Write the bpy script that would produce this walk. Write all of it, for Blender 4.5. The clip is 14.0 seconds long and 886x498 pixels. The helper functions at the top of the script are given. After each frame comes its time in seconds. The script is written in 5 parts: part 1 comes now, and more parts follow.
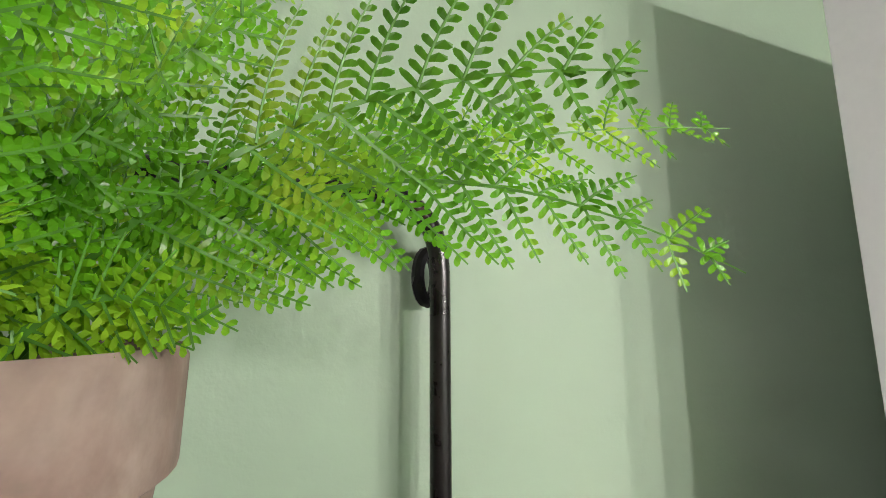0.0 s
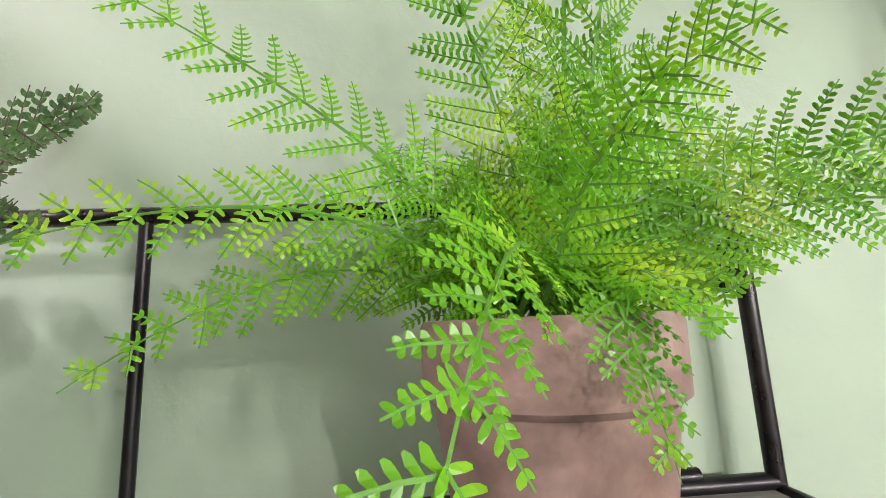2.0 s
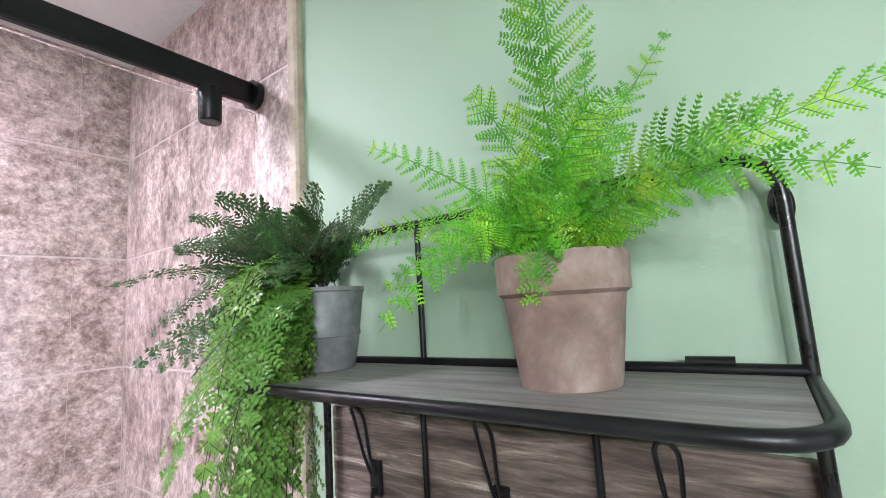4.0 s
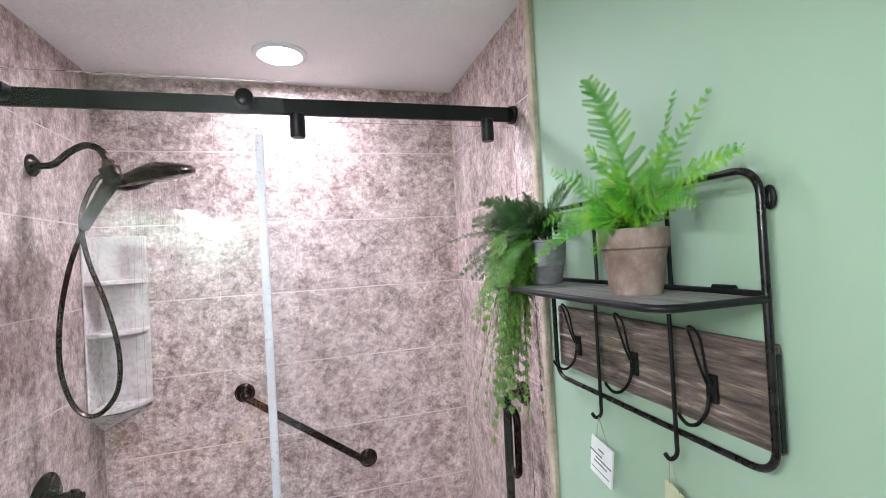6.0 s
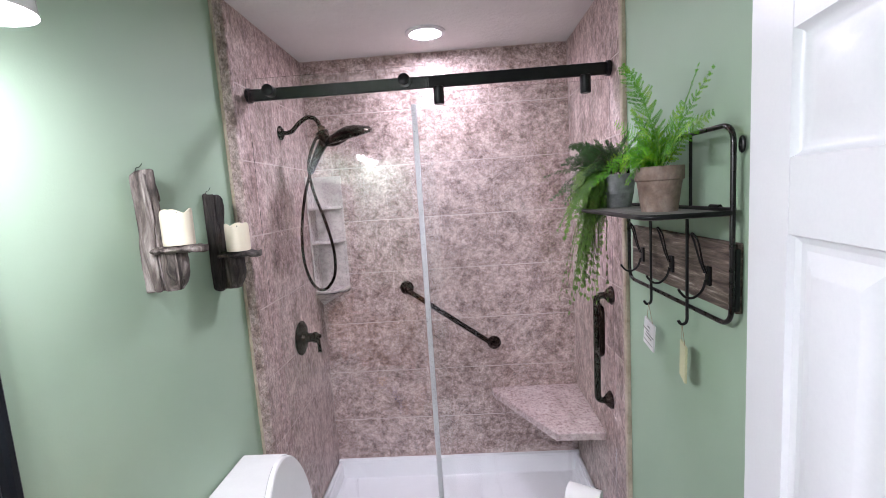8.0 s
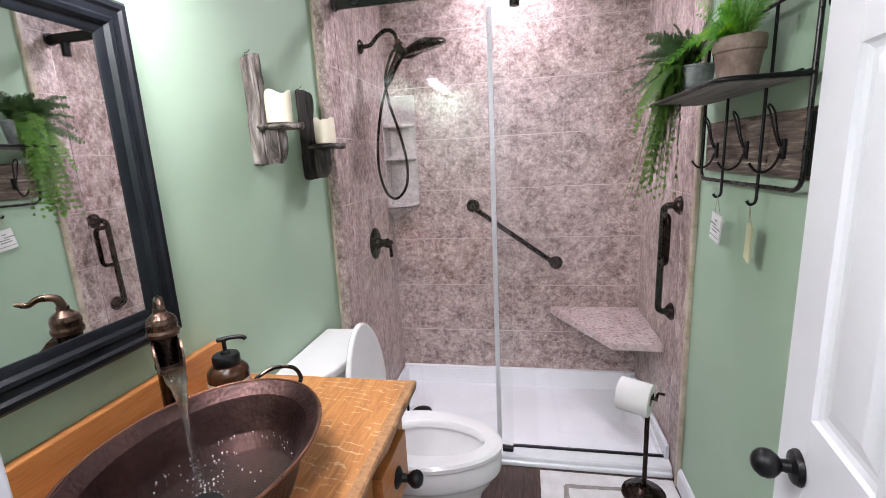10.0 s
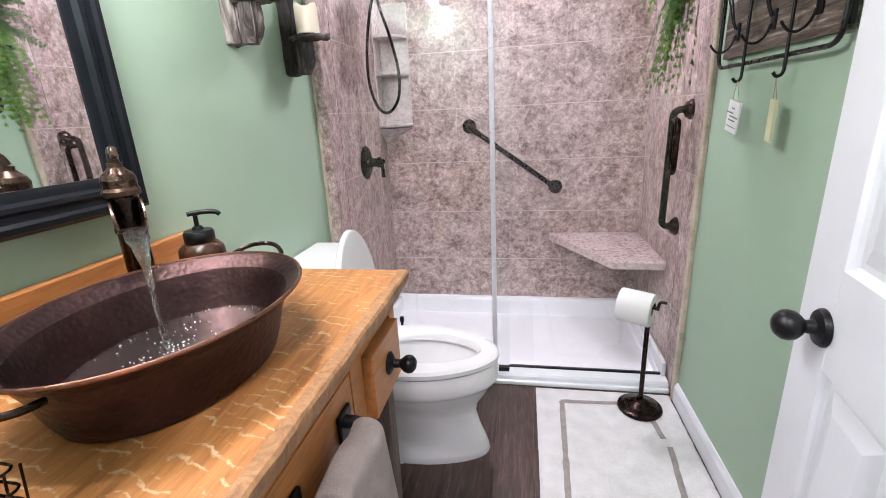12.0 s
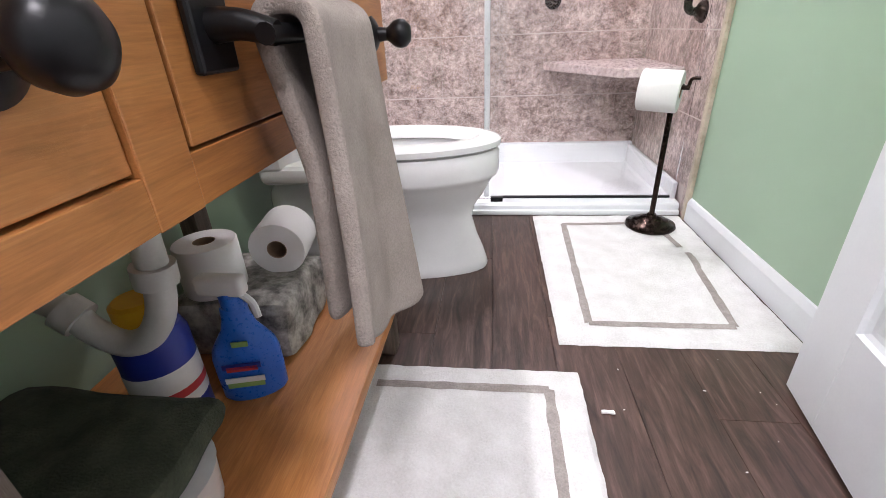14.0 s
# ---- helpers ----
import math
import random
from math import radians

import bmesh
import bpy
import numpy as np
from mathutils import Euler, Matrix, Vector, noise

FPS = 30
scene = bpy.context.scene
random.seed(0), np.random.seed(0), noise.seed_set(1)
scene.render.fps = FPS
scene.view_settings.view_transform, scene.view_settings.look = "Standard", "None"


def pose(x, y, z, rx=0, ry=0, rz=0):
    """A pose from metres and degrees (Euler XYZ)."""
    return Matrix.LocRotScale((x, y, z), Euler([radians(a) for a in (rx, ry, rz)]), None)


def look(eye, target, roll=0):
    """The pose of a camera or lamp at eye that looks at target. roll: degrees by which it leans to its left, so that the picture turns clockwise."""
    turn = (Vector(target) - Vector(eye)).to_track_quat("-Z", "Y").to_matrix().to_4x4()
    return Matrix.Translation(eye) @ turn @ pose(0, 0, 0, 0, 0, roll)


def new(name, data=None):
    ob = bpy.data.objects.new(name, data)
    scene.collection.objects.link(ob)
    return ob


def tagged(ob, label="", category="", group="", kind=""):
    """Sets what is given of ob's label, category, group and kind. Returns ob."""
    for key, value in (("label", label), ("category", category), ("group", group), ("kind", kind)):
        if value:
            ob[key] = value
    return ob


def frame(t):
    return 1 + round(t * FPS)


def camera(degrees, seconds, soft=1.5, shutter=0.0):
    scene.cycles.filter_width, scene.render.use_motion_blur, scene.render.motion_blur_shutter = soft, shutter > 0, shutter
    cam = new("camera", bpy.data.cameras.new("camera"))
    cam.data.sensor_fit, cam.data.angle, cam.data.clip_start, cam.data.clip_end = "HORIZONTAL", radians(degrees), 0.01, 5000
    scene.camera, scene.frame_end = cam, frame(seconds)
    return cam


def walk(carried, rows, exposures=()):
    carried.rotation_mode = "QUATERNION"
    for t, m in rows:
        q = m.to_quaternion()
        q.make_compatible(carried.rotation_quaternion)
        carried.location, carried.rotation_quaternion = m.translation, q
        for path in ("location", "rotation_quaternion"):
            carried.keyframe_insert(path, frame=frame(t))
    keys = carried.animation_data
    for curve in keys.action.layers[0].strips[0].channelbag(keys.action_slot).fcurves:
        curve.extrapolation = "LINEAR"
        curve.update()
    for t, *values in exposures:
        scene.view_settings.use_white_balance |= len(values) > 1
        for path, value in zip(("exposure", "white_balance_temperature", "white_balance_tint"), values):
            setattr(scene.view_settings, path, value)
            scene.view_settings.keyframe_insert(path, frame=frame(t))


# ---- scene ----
cam = camera(90.4, 14.0, 0.85)
PATH = [
    (0.0, (1.221, 0.919, 1.754), (3.054, 0.178, 2.058), -0.3),
    (0.5, (1.184, 0.948, 1.755), (3.092, 0.426, 2.036), -1.2),
    (1.0, (1.199, 0.993, 1.755), (3.109, 0.464, 2.032), -0.8),
    (1.5, (1.181, 1.025, 1.748), (3.114, 0.657, 2.102), -2.7),
    (2.0, (1.160, 1.063, 1.745), (3.125, 0.909, 2.084), -2.5),
    (2.2, (1.152, 1.070, 1.743), (3.118, 1.020, 2.072), -2.6),
    (4.5, (0.935, 0.733, 1.703), (2.273, 2.205, 1.913), -3.5),
    (5, (0.910, 0.607, 1.712), (1.931, 2.323, 1.851), -3.3),
    (5.5, (0.878, 0.478, 1.725), (1.655, 2.323, 1.800), -3.3),
    (6, (0.823, 0.332, 1.72), (1.374, 2.254, 1.744), -3.2),
    (6.5, (0.847, 0.211, 1.739), (1.176, 2.183, 1.686), -3.6),
    (7, (0.859, 0.11, 1.737), (0.989, 2.103, 1.626), -3.9),
    (7.5, (0.851, -0.049, 1.732), (0.842, 1.943, 1.554), -3.9),
    (8, (0.85, -0.186, 1.708), (0.757, 1.797, 1.469), -3.8),
    (8.5, (0.851, -0.278, 1.671), (0.682, 1.693, 1.379), -3.7),
    (8.7, (0.833, -0.301, 1.643), (0.633, 1.666, 1.339), -3.5),
    (10.8, (0.831, -0.337, 1.398), (0.41, 1.563, 0.937), -3.0),
    (11, (0.825, -0.332, 1.377), (0.41, 1.566, 0.903), -2.9),
    (11.5, (0.817, -0.311, 1.327), (0.416, 1.575, 0.797), -3.1),
    (12, (0.816, -0.29, 1.267), (0.457, 1.588, 0.679), -2.9),
    (12.5, (0.81, -0.271, 1.178), (0.51, 1.601, 0.541), -2.7),
    (13, (0.775, -0.247, 1.077), (0.52, 1.616, 0.394), -2.7),
    (13.5, (0.73, -0.229, 0.939), (0.499, 1.622, 0.218), -2.6),
    (14, (0.706, -0.199, 0.726), (0.487, 1.577, -0.169), -2.6),
]
walk(cam, [(t, look(eye, target, roll)) for t, eye, target, roll in PATH],
     [(0.0, 0.46, 6900, 23), (0.5, 0.62, 6900, 23), (1.5, 0.78, 6900, 28), (2.2, 0.88, 6800, 33), (4.5, 0.6, 5950, 16), (5.0, 0.5, 5950, 16), (6.5, 0.44, 6000, 14), (7.5, 0.2, 6050, 20), (8.5, -0.1, 6200, 24), (11.0, 0.2, 6300, 20), (12.0, 0.32, 6300, 20), (13.0, 0.34, 6300, 17), (14.0, 0.75, 6400, 18)])

# ---------- light ----------
world = bpy.data.worlds.new("world")
scene.world = world
world.use_nodes = True
world.node_tree.nodes["Background"].inputs[0].default_value = (0.9, 0.93, 1.0, 1)
world.node_tree.nodes["Background"].inputs[1].default_value = 0.04


def disk_lamp(name, place, target, size, watts, col):
    d = bpy.data.lights.new(name, "AREA")
    d.shape, d.size, d.energy, d.color = "DISK", size, watts, col
    ob = new(name, d)
    ob.matrix_world = look(place, target)
    return ob


def bulb(name, place, radius, watts, col):
    d = bpy.data.lights.new(name, "POINT")
    d.shadow_soft_size, d.energy, d.color = radius, watts, col
    ob = new(name, d)
    ob.location = place
    return ob


SHOWER_LAMP = (0.728, 2.053, 2.5)
# added fill with no known source, lights door and floor from the hall
HALL_FILL = (0.86, -0.85, 2.5)
disk_lamp("shower_light", (SHOWER_LAMP[0], SHOWER_LAMP[1], 2.474), (SHOWER_LAMP[0], SHOWER_LAMP[1], 0), 0.15, 9.4, (0.97, 0.94, 1.0))
disk_lamp("hall_fill", (HALL_FILL[0], HALL_FILL[1], 2.474), (HALL_FILL[0], HALL_FILL[1], 0), 0.3, 11.5, (0.97, 0.97, 1.0))
for y in (-0.04, 0.20, 0.44):
    bulb("vanity_bulb", (0.2, y, 2.0), 0.022, 12.4, (0.98, 0.97, 0.97))


# ---------- materials ----------
def nodes_of(name):
    m = bpy.data.materials.new(name)
    m.use_nodes = True
    nt = m.node_tree
    return m, nt, nt.nodes["Principled BSDF"], nt.links.new


def coords(nt, stretch=(1, 1, 1), rand=0.0):
    tc = nt.nodes.new("ShaderNodeTexCoord")
    mp = nt.nodes.new("ShaderNodeMapping")
    mp.inputs["Scale"].default_value = stretch
    nt.links.new(tc.outputs["Object"], mp.inputs["Vector"])
    if rand:
        oi = nt.nodes.new("ShaderNodeObjectInfo")
        mul = nt.nodes.new("ShaderNodeMath")
        mul.operation = "MULTIPLY"
        mul.inputs[1].default_value = rand
        nt.links.new(oi.outputs["Random"], mul.inputs[0])
        nt.links.new(mul.outputs[0], mp.inputs["Location"])
    return mp.outputs["Vector"]


def noise_tex(nt, vec, scale, detail=6, rough=0.6, distort=0.0):
    n = nt.nodes.new("ShaderNodeTexNoise")
    n.inputs["Scale"].default_value, n.inputs["Detail"].default_value = scale, detail
    n.inputs["Roughness"].default_value, n.inputs["Distortion"].default_value = rough, distort
    nt.links.new(vec, n.inputs["Vector"])
    return n.outputs["Fac"]


def ramp(nt, fac, stops):
    r = nt.nodes.new("ShaderNodeValToRGB")
    e = r.color_ramp.elements
    while len(e) < len(stops):
        e.new(0.5)
    for el, (p, c) in zip(e, stops):
        el.position, el.color = p, (*c, 1)
    nt.links.new(fac, r.inputs["Fac"])
    return r.outputs["Color"]


def mix(nt, fac, a, b, mode="MIX"):
    m = nt.nodes.new("ShaderNodeMix")
    m.data_type, m.blend_type = "RGBA", mode
    for k, v in ((0, fac), (6, a), (7, b)):
        if isinstance(v, (int, float)):
            m.inputs[k].default_value = v
        elif isinstance(v, tuple):
            m.inputs[k].default_value = (*v, 1)
        else:
            nt.links.new(v, m.inputs[k])
    return m.outputs[2]


def bump(nt, bsdf, height, strength, dist=0.002, below=None):
    b = nt.nodes.new("ShaderNodeBump")
    b.inputs["Strength"].default_value, b.inputs["Distance"].default_value = strength, dist
    nt.links.new(height, b.inputs["Height"])
    if below is not None:
        nt.links.new(below, b.inputs["Normal"])
    nt.links.new(b.outputs["Normal"], bsdf.inputs["Normal"])
    return b.outputs["Normal"]


def surface(name, stops, scale, rough=0.5, metal=0.0, stretch=(1, 1, 1), fine=60, fine_amount=0.15, relief=0.2, dist=0.002, rand=0.0, distort=0.0, rough_vary=0.1, detail=6):
    """A mottled surface: large stains, fine grain, relief, uneven gloss."""
    m, nt, b, link = nodes_of(name)
    v = coords(nt, stretch, rand)
    big = noise_tex(nt, v, scale, detail, 0.6, distort)
    small = noise_tex(nt, v, fine, 4)
    col = ramp(nt, big, stops)
    col = mix(nt, fine_amount, col, ramp(nt, small, [(0.3, (0.25, 0.25, 0.25)), (0.7, (0.85, 0.85, 0.85))]), "OVERLAY")
    link(col, b.inputs["Base Color"])
    b.inputs["Metallic"].default_value = metal
    rr = ramp(nt, small, [(0.3, (max(rough - rough_vary, 0.03),) * 3), (0.7, (min(rough + rough_vary, 1),) * 3)])
    link(rr, b.inputs["Roughness"])
    bump(nt, b, small, relief, dist)
    return m


def green_paint():
    m, nt, b, link = nodes_of("green_paint")
    v = coords(nt)
    col = ramp(nt, noise_tex(nt, v, 1.2, 3), [(0.3, (0.345, 0.47, 0.345)), (0.7, (0.38, 0.505, 0.38))])
    link(col, b.inputs["Base Color"])
    b.inputs["Roughness"].default_value = 0.52
    b.inputs["Specular IOR Level"].default_value = 0.3
    bump(nt, b, noise_tex(nt, v, 170, 3), 0.22, 0.0012)
    return m


def stone(name, stretch, rand):
    """Mottled taupe stone-look acrylic with a crinkled gloss."""
    m, nt, b, link = nodes_of(name)
    geo = nt.nodes.new("ShaderNodeNewGeometry")
    mp = nt.nodes.new("ShaderNodeMapping")
    mp.inputs["Scale"].default_value = stretch
    link(geo.outputs["Position"], mp.inputs["Vector"])
    v = mp.outputs["Vector"]
    big = noise_tex(nt, v, 9.0, 10, 0.7, 0.25)
    mid = noise_tex(nt, v, 32, 8, 0.72, 0.3)
    col = ramp(nt, big, [(0.36, (0.165, 0.113, 0.093)), (0.46, (0.325, 0.236, 0.208)), (0.54, (0.50, 0.388, 0.355)), (0.64, (0.66, 0.55, 0.515))])
    col2 = ramp(nt, mid, [(0.38, (0.10, 0.066, 0.056)), (0.48, (0.36, 0.268, 0.25)), (0.56, (0.58, 0.47, 0.45)), (0.64, (0.70, 0.60, 0.575))])
    col = mix(nt, 0.5, col, col2)
    col = mix(nt, 0.5, col, ramp(nt, noise_tex(nt, v, 75, 8, 0.8, 0.3), [(0.40, (0.16, 0.16, 0.16)), (0.60, (0.84, 0.84, 0.84))]), "OVERLAY")
    col = mix(nt, 0.22, col, ramp(nt, noise_tex(nt, v, 170, 4, 0.7), [(0.42, (0.15, 0.15, 0.15)), (0.58, (0.85, 0.85, 0.85))]), "OVERLAY")
    vor = nt.nodes.new("ShaderNodeTexNoise")
    vor.noise_type = "RIDGED_MULTIFRACTAL"
    vor.inputs["Scale"].default_value, vor.inputs["Detail"].default_value, vor.inputs["Distortion"].default_value = 17, 3, 0.8
    link(v, vor.inputs["Vector"])
    crease = ramp(nt, vor.outputs["Fac"], [(0.62, (0, 0, 0)), (0.9, (0.42, 0.42, 0.42))])
    col = mix(nt, crease, col, (0.72, 0.63, 0.60))
    link(col, b.inputs["Base Color"])
    b.inputs["Roughness"].default_value = 0.34
    b.inputs["Specular IOR Level"].default_value = 0.36
    fine = bump(nt, b, noise_tex(nt, v, 130, 4, 0.7), 0.35, 0.0015)
    bump(nt, b, vor.outputs["Fac"], 0.8, 0.005, fine)
    return m


def saw_wood(name, stops, strokes):
    """Orange oak; grain runs along y; with pale chatter strokes of a saw on top."""
    m, nt, b, link = nodes_of(name)
    v = coords(nt, (9, 1, 9))
    grain = noise_tex(nt, v, 7, 8, 0.65, 0.6)
    col = ramp(nt, grain, stops)
    fine = noise_tex(nt, coords(nt, (60, 3, 60)), 8, 4)
    col = mix(nt, 0.25, col, ramp(nt, fine, [(0.3, (0.25,) * 3), (0.7, (0.8,) * 3)]), "OVERLAY")
    if strokes:
        tc = nt.nodes.new("ShaderNodeTexCoord")
        mp = nt.nodes.new("ShaderNodeMapping")
        mp.inputs["Location"].default_value = (-0.15, 0.95, -0.3)
        mp.inputs["Scale"].default_value = (1, 1, 0.35)
        link(tc.outputs["Object"], mp.inputs["Vector"])
        w = nt.nodes.new("ShaderNodeTexWave")
        w.wave_type, w.rings_direction = "RINGS", "Z"
        w.inputs["Scale"].default_value, w.inputs["Distortion"].default_value = 15.0, 5.5
        w.inputs["Detail"].default_value, w.inputs["Detail Scale"].default_value = 3, 2.2
        link(mp.outputs["Vector"], w.inputs["Vector"])
        line = ramp(nt, w.outputs["Fac"], [(0.82, (0, 0, 0)), (0.99, (0.9, 0.9, 0.9))])
        gap = ramp(nt, noise_tex(nt, coords(nt, (1, 1.6, 1)), 15, 7, 0.75), [(0.49, (0, 0, 0)), (0.56, (1, 1, 1))])
        mask = mix(nt, 1.0, line, gap, "MULTIPLY")
        col = mix(nt, mask, col, (0.64, 0.46, 0.28))
    link(col, b.inputs["Base Color"])
    b.inputs["Roughness"].default_value = 0.42
    bump(nt, b, grain, 0.25, 0.002)
    return m


def copper_skin():
    m, nt, b, link = nodes_of("hammered_copper")
    v = coords(nt)
    col = ramp(nt, noise_tex(nt, v, 9, 5), [(0.3, (0.025, 0.0135, 0.0125)), (0.55, (0.052, 0.026, 0.023)), (0.75, (0.095, 0.05, 0.043))])
    link(col, b.inputs["Base Color"])
    b.inputs["Metallic"].default_value, b.inputs["Roughness"].default_value = 0.8, 0.4
    vo = nt.nodes.new("ShaderNodeTexVoronoi")
    vo.inputs["Scale"].default_value = 95
    link(v, vo.inputs["Vector"])
    bump(nt, b, vo.outputs["Distance"], 0.45, 0.002)
    return m


def clear_glass(name, tint, ior=1.45):
    m, nt, b, link = nodes_of(name)
    b.inputs["Base Color"].default_value = (*tint, 1)
    b.inputs["Transmission Weight"].default_value = 1.0
    b.inputs["Roughness"].default_value, b.inputs["IOR"].default_value = 0.0, ior
    return m


def rippling(m):
    nt = m.node_tree
    bump(nt, nt.nodes["Principled BSDF"], noise_tex(nt, coords(nt), 110, 3, 0.6, 1.0), 0.1, 0.003)
    return m


def glow(name, col, strength):
    m, nt, b, link = nodes_of(name)
    b.inputs["Base Color"].default_value = (0.8, 0.8, 0.8, 1)
    b.inputs["Emission Color"].default_value = (*col, 1)
    b.inputs["Emission Strength"].default_value = strength
    return m


def leaf_skin(name, stops):
    m, nt, b, link = nodes_of(name)
    oi = nt.nodes.new("ShaderNodeObjectInfo")
    v = coords(nt)
    base = ramp(nt, noise_tex(nt, v, 22, 3), stops)
    hue = nt.nodes.new("ShaderNodeHueSaturation")
    rng = nt.nodes.new("ShaderNodeMapRange")
    rng.inputs["To Min"].default_value, rng.inputs["To Max"].default_value = 0.75, 1.25
    link(oi.outputs["Random"], rng.inputs["Value"])
    link(rng.outputs["Result"], hue.inputs["Value"])
    link(base, hue.inputs["Color"])
    link(hue.outputs["Color"], b.inputs["Base Color"])
    b.inputs["Roughness"].default_value = 0.33
    tr = nt.nodes.new("ShaderNodeBsdfTranslucent")
    link(hue.outputs["Color"], tr.inputs["Color"])
    ms = nt.nodes.new("ShaderNodeMixShader")
    ms.inputs[0].default_value = 0.44
    link(b.outputs[0], ms.inputs[1])
    link(tr.outputs[0], ms.inputs[2])
    link(ms.outputs[0], nt.nodes["Material Output"].inputs["Surface"])
    return m


def plain(name, col, rough, metal=0.0, relief=0.08, scale=40, vary=0.12):
    lo, hi = tuple(c * (1 - vary) for c in col), tuple(min(c * (1 + vary), 1) for c in col)
    return surface(name, [(0.3, lo), (0.7, hi)], scale * 0.2, rough, metal, fine=scale * 4, fine_amount=0.08, relief=relief, dist=0.0006, rough_vary=0.05)


M_GREEN = green_paint()
M_TILE = stone("stone_tile", (1, 1, 1.08), 40.0)
M_TILE_SIDE = stone("stone_side", (1, 1, 0.72), 40.0)
M_GROUT = surface("stone_joint", [(0.3, (0.46, 0.38, 0.355)), (0.7, (0.66, 0.58, 0.55))], 8, 0.4)
M_TRIM = surface("cream_trim", [(0.3, (0.36, 0.29, 0.21)), (0.7, (0.62, 0.54, 0.43))], 14, 0.35, fine=80)
M_CEIL = surface("ceiling_plaster", [(0.3, (0.74, 0.74, 0.73)), (0.7, (0.8, 0.8, 0.79))], 3, 0.85, fine=34, fine_amount=0.06, relief=0.8, dist=0.007)
M_WHITE = plain("white_paint", (0.74, 0.755, 0.78), 0.34, relief=0.08, vary=0.02)
M_PORCELAIN = plain("porcelain", (0.82, 0.82, 0.81), 0.12, relief=0.02, vary=0.03)
M_ACRYLIC = plain("white_acrylic", (0.8, 0.82, 0.84), 0.2, relief=0.05, vary=0.03)
M_FLOOR = surface("dark_planks", [(0.3, (0.023, 0.012, 0.009)), (0.5, (0.058, 0.032, 0.025)), (0.72, (0.13, 0.078, 0.06))], 6, 0.38, stretch=(9, 1, 9), fine=30, fine_amount=0.35, relief=0.35, dist=0.0015, rand=30, distort=0.8)
M_TOP = saw_wood("counter_oak", [(0.25, (0.25, 0.098, 0.028)), (0.5, (0.44, 0.183, 0.052)), (0.75, (0.56, 0.275, 0.095))], True)
M_OAK = saw_wood("cabinet_oak", [(0.25, (0.30, 0.112, 0.03)), (0.5, (0.43, 0.17, 0.047)), (0.75, (0.50, 0.22, 0.07))], False)
M_OAK_EDGE = surface("rough_oak_edge", [(0.3, (0.22, 0.105, 0.045)), (0.55, (0.38, 0.20, 0.085)), (0.75, (0.46, 0.27, 0.13))], 6, 0.55, stretch=(6, 7, 2), fine=60, relief=0.5, dist=0.003, distort=1.2)
M_DARKWOOD = surface("weathered_post", [(0.3, (0.05, 0.035, 0.026)), (0.7, (0.17, 0.125, 0.095))], 5, 0.6, stretch=(7, 7, 0.7), fine=40, fine_amount=0.3, relief=0.5)
M_COPPER = copper_skin()
M_COPPER_RIM = surface("copper_rim", [(0.3, (0.13, 0.06, 0.042)), (0.7, (0.27, 0.125, 0.085))], 20, 0.36, 0.9)
M_BRONZE = surface("oiled_bronze", [(0.3, (0.02, 0.014, 0.012)), (0.7, (0.055, 0.037, 0.03))], 25, 0.25, 1.0, relief=0.06)
M_BRASS = surface("antique_bronze", [(0.3, (0.06, 0.038, 0.028)), (0.7, (0.17, 0.105, 0.078))], 30, 0.3, 0.9, relief=0.08)
M_BLACK = surface("black_iron", [(0.3, (0.003, 0.003, 0.0035)), (0.7, (0.008, 0.008, 0.009))], 25, 0.36, 0.0, relief=0.1, rough_vary=0.04)
M_BLACK.node_tree.nodes["Principled BSDF"].inputs["Specular IOR Level"].default_value = 0.35
M_BLACKRED = surface("worn_iron", [(0.3, (0.004, 0.003, 0.003)), (0.62, (0.009, 0.007, 0.007)), (0.74, (0.05, 0.02, 0.016))], 22, 0.3, 0.0, relief=0.2)
M_FRAME = surface("black_frame", [(0.3, (0.003, 0.004, 0.006)), (0.7, (0.006, 0.008, 0.011))], 12, 0.4, relief=0.08, rough_vary=0.03)
M_FRAME.node_tree.nodes["Principled BSDF"].inputs["Specular IOR Level"].default_value = 0.28
M_MIRROR, nt, b, link = nodes_of("mirror_silver")
b.inputs["Base Color"].default_value, b.inputs["Metallic"].default_value, b.inputs["Roughness"].default_value = (0.9, 0.91, 0.91, 1), 1.0, 0.015
M_GLASS = clear_glass("shower_glass", (0.97, 0.985, 0.98))
# clear rippled glass for the strands that imitate lamp reflections
M_STRAND = clear_glass("water", (0.95, 0.97, 0.98), 1.22)
rippling(M_STRAND)
M_STREAM = clear_glass("falling_water", (0.98, 0.99, 1.0), 1.33)
bump(M_STREAM.node_tree, M_STREAM.node_tree.nodes["Principled BSDF"], noise_tex(M_STREAM.node_tree, coords(M_STREAM.node_tree, (1, 1, 0.4)), 170, 3, 0.6, 1.0), 0.7, 0.004)
M_POOL = clear_glass("still_water", (0.88, 0.80, 0.78), 1.12)
bump(M_POOL.node_tree, M_POOL.node_tree.nodes["Principled BSDF"], noise_tex(M_POOL.node_tree, coords(M_POOL.node_tree), 150, 4, 0.7, 0.5), 0.12, 0.002)
M_POOL.node_tree.nodes["Principled BSDF"].inputs["Roughness"].default_value = 0.24
M_SEAL = surface("frosted_seal", [(0.3, (0.55, 0.57, 0.58)), (0.7, (0.7, 0.72, 0.73))], 6, 0.35)
M_SEAL.node_tree.nodes["Principled BSDF"].inputs["Transmission Weight"].default_value = 0.45
M_LED = glow("led_diffuser", (1.0, 0.97, 1.0), 40)
M_SHADE = glow("lamp_diffuser", (0.98, 0.98, 1.0), 30)
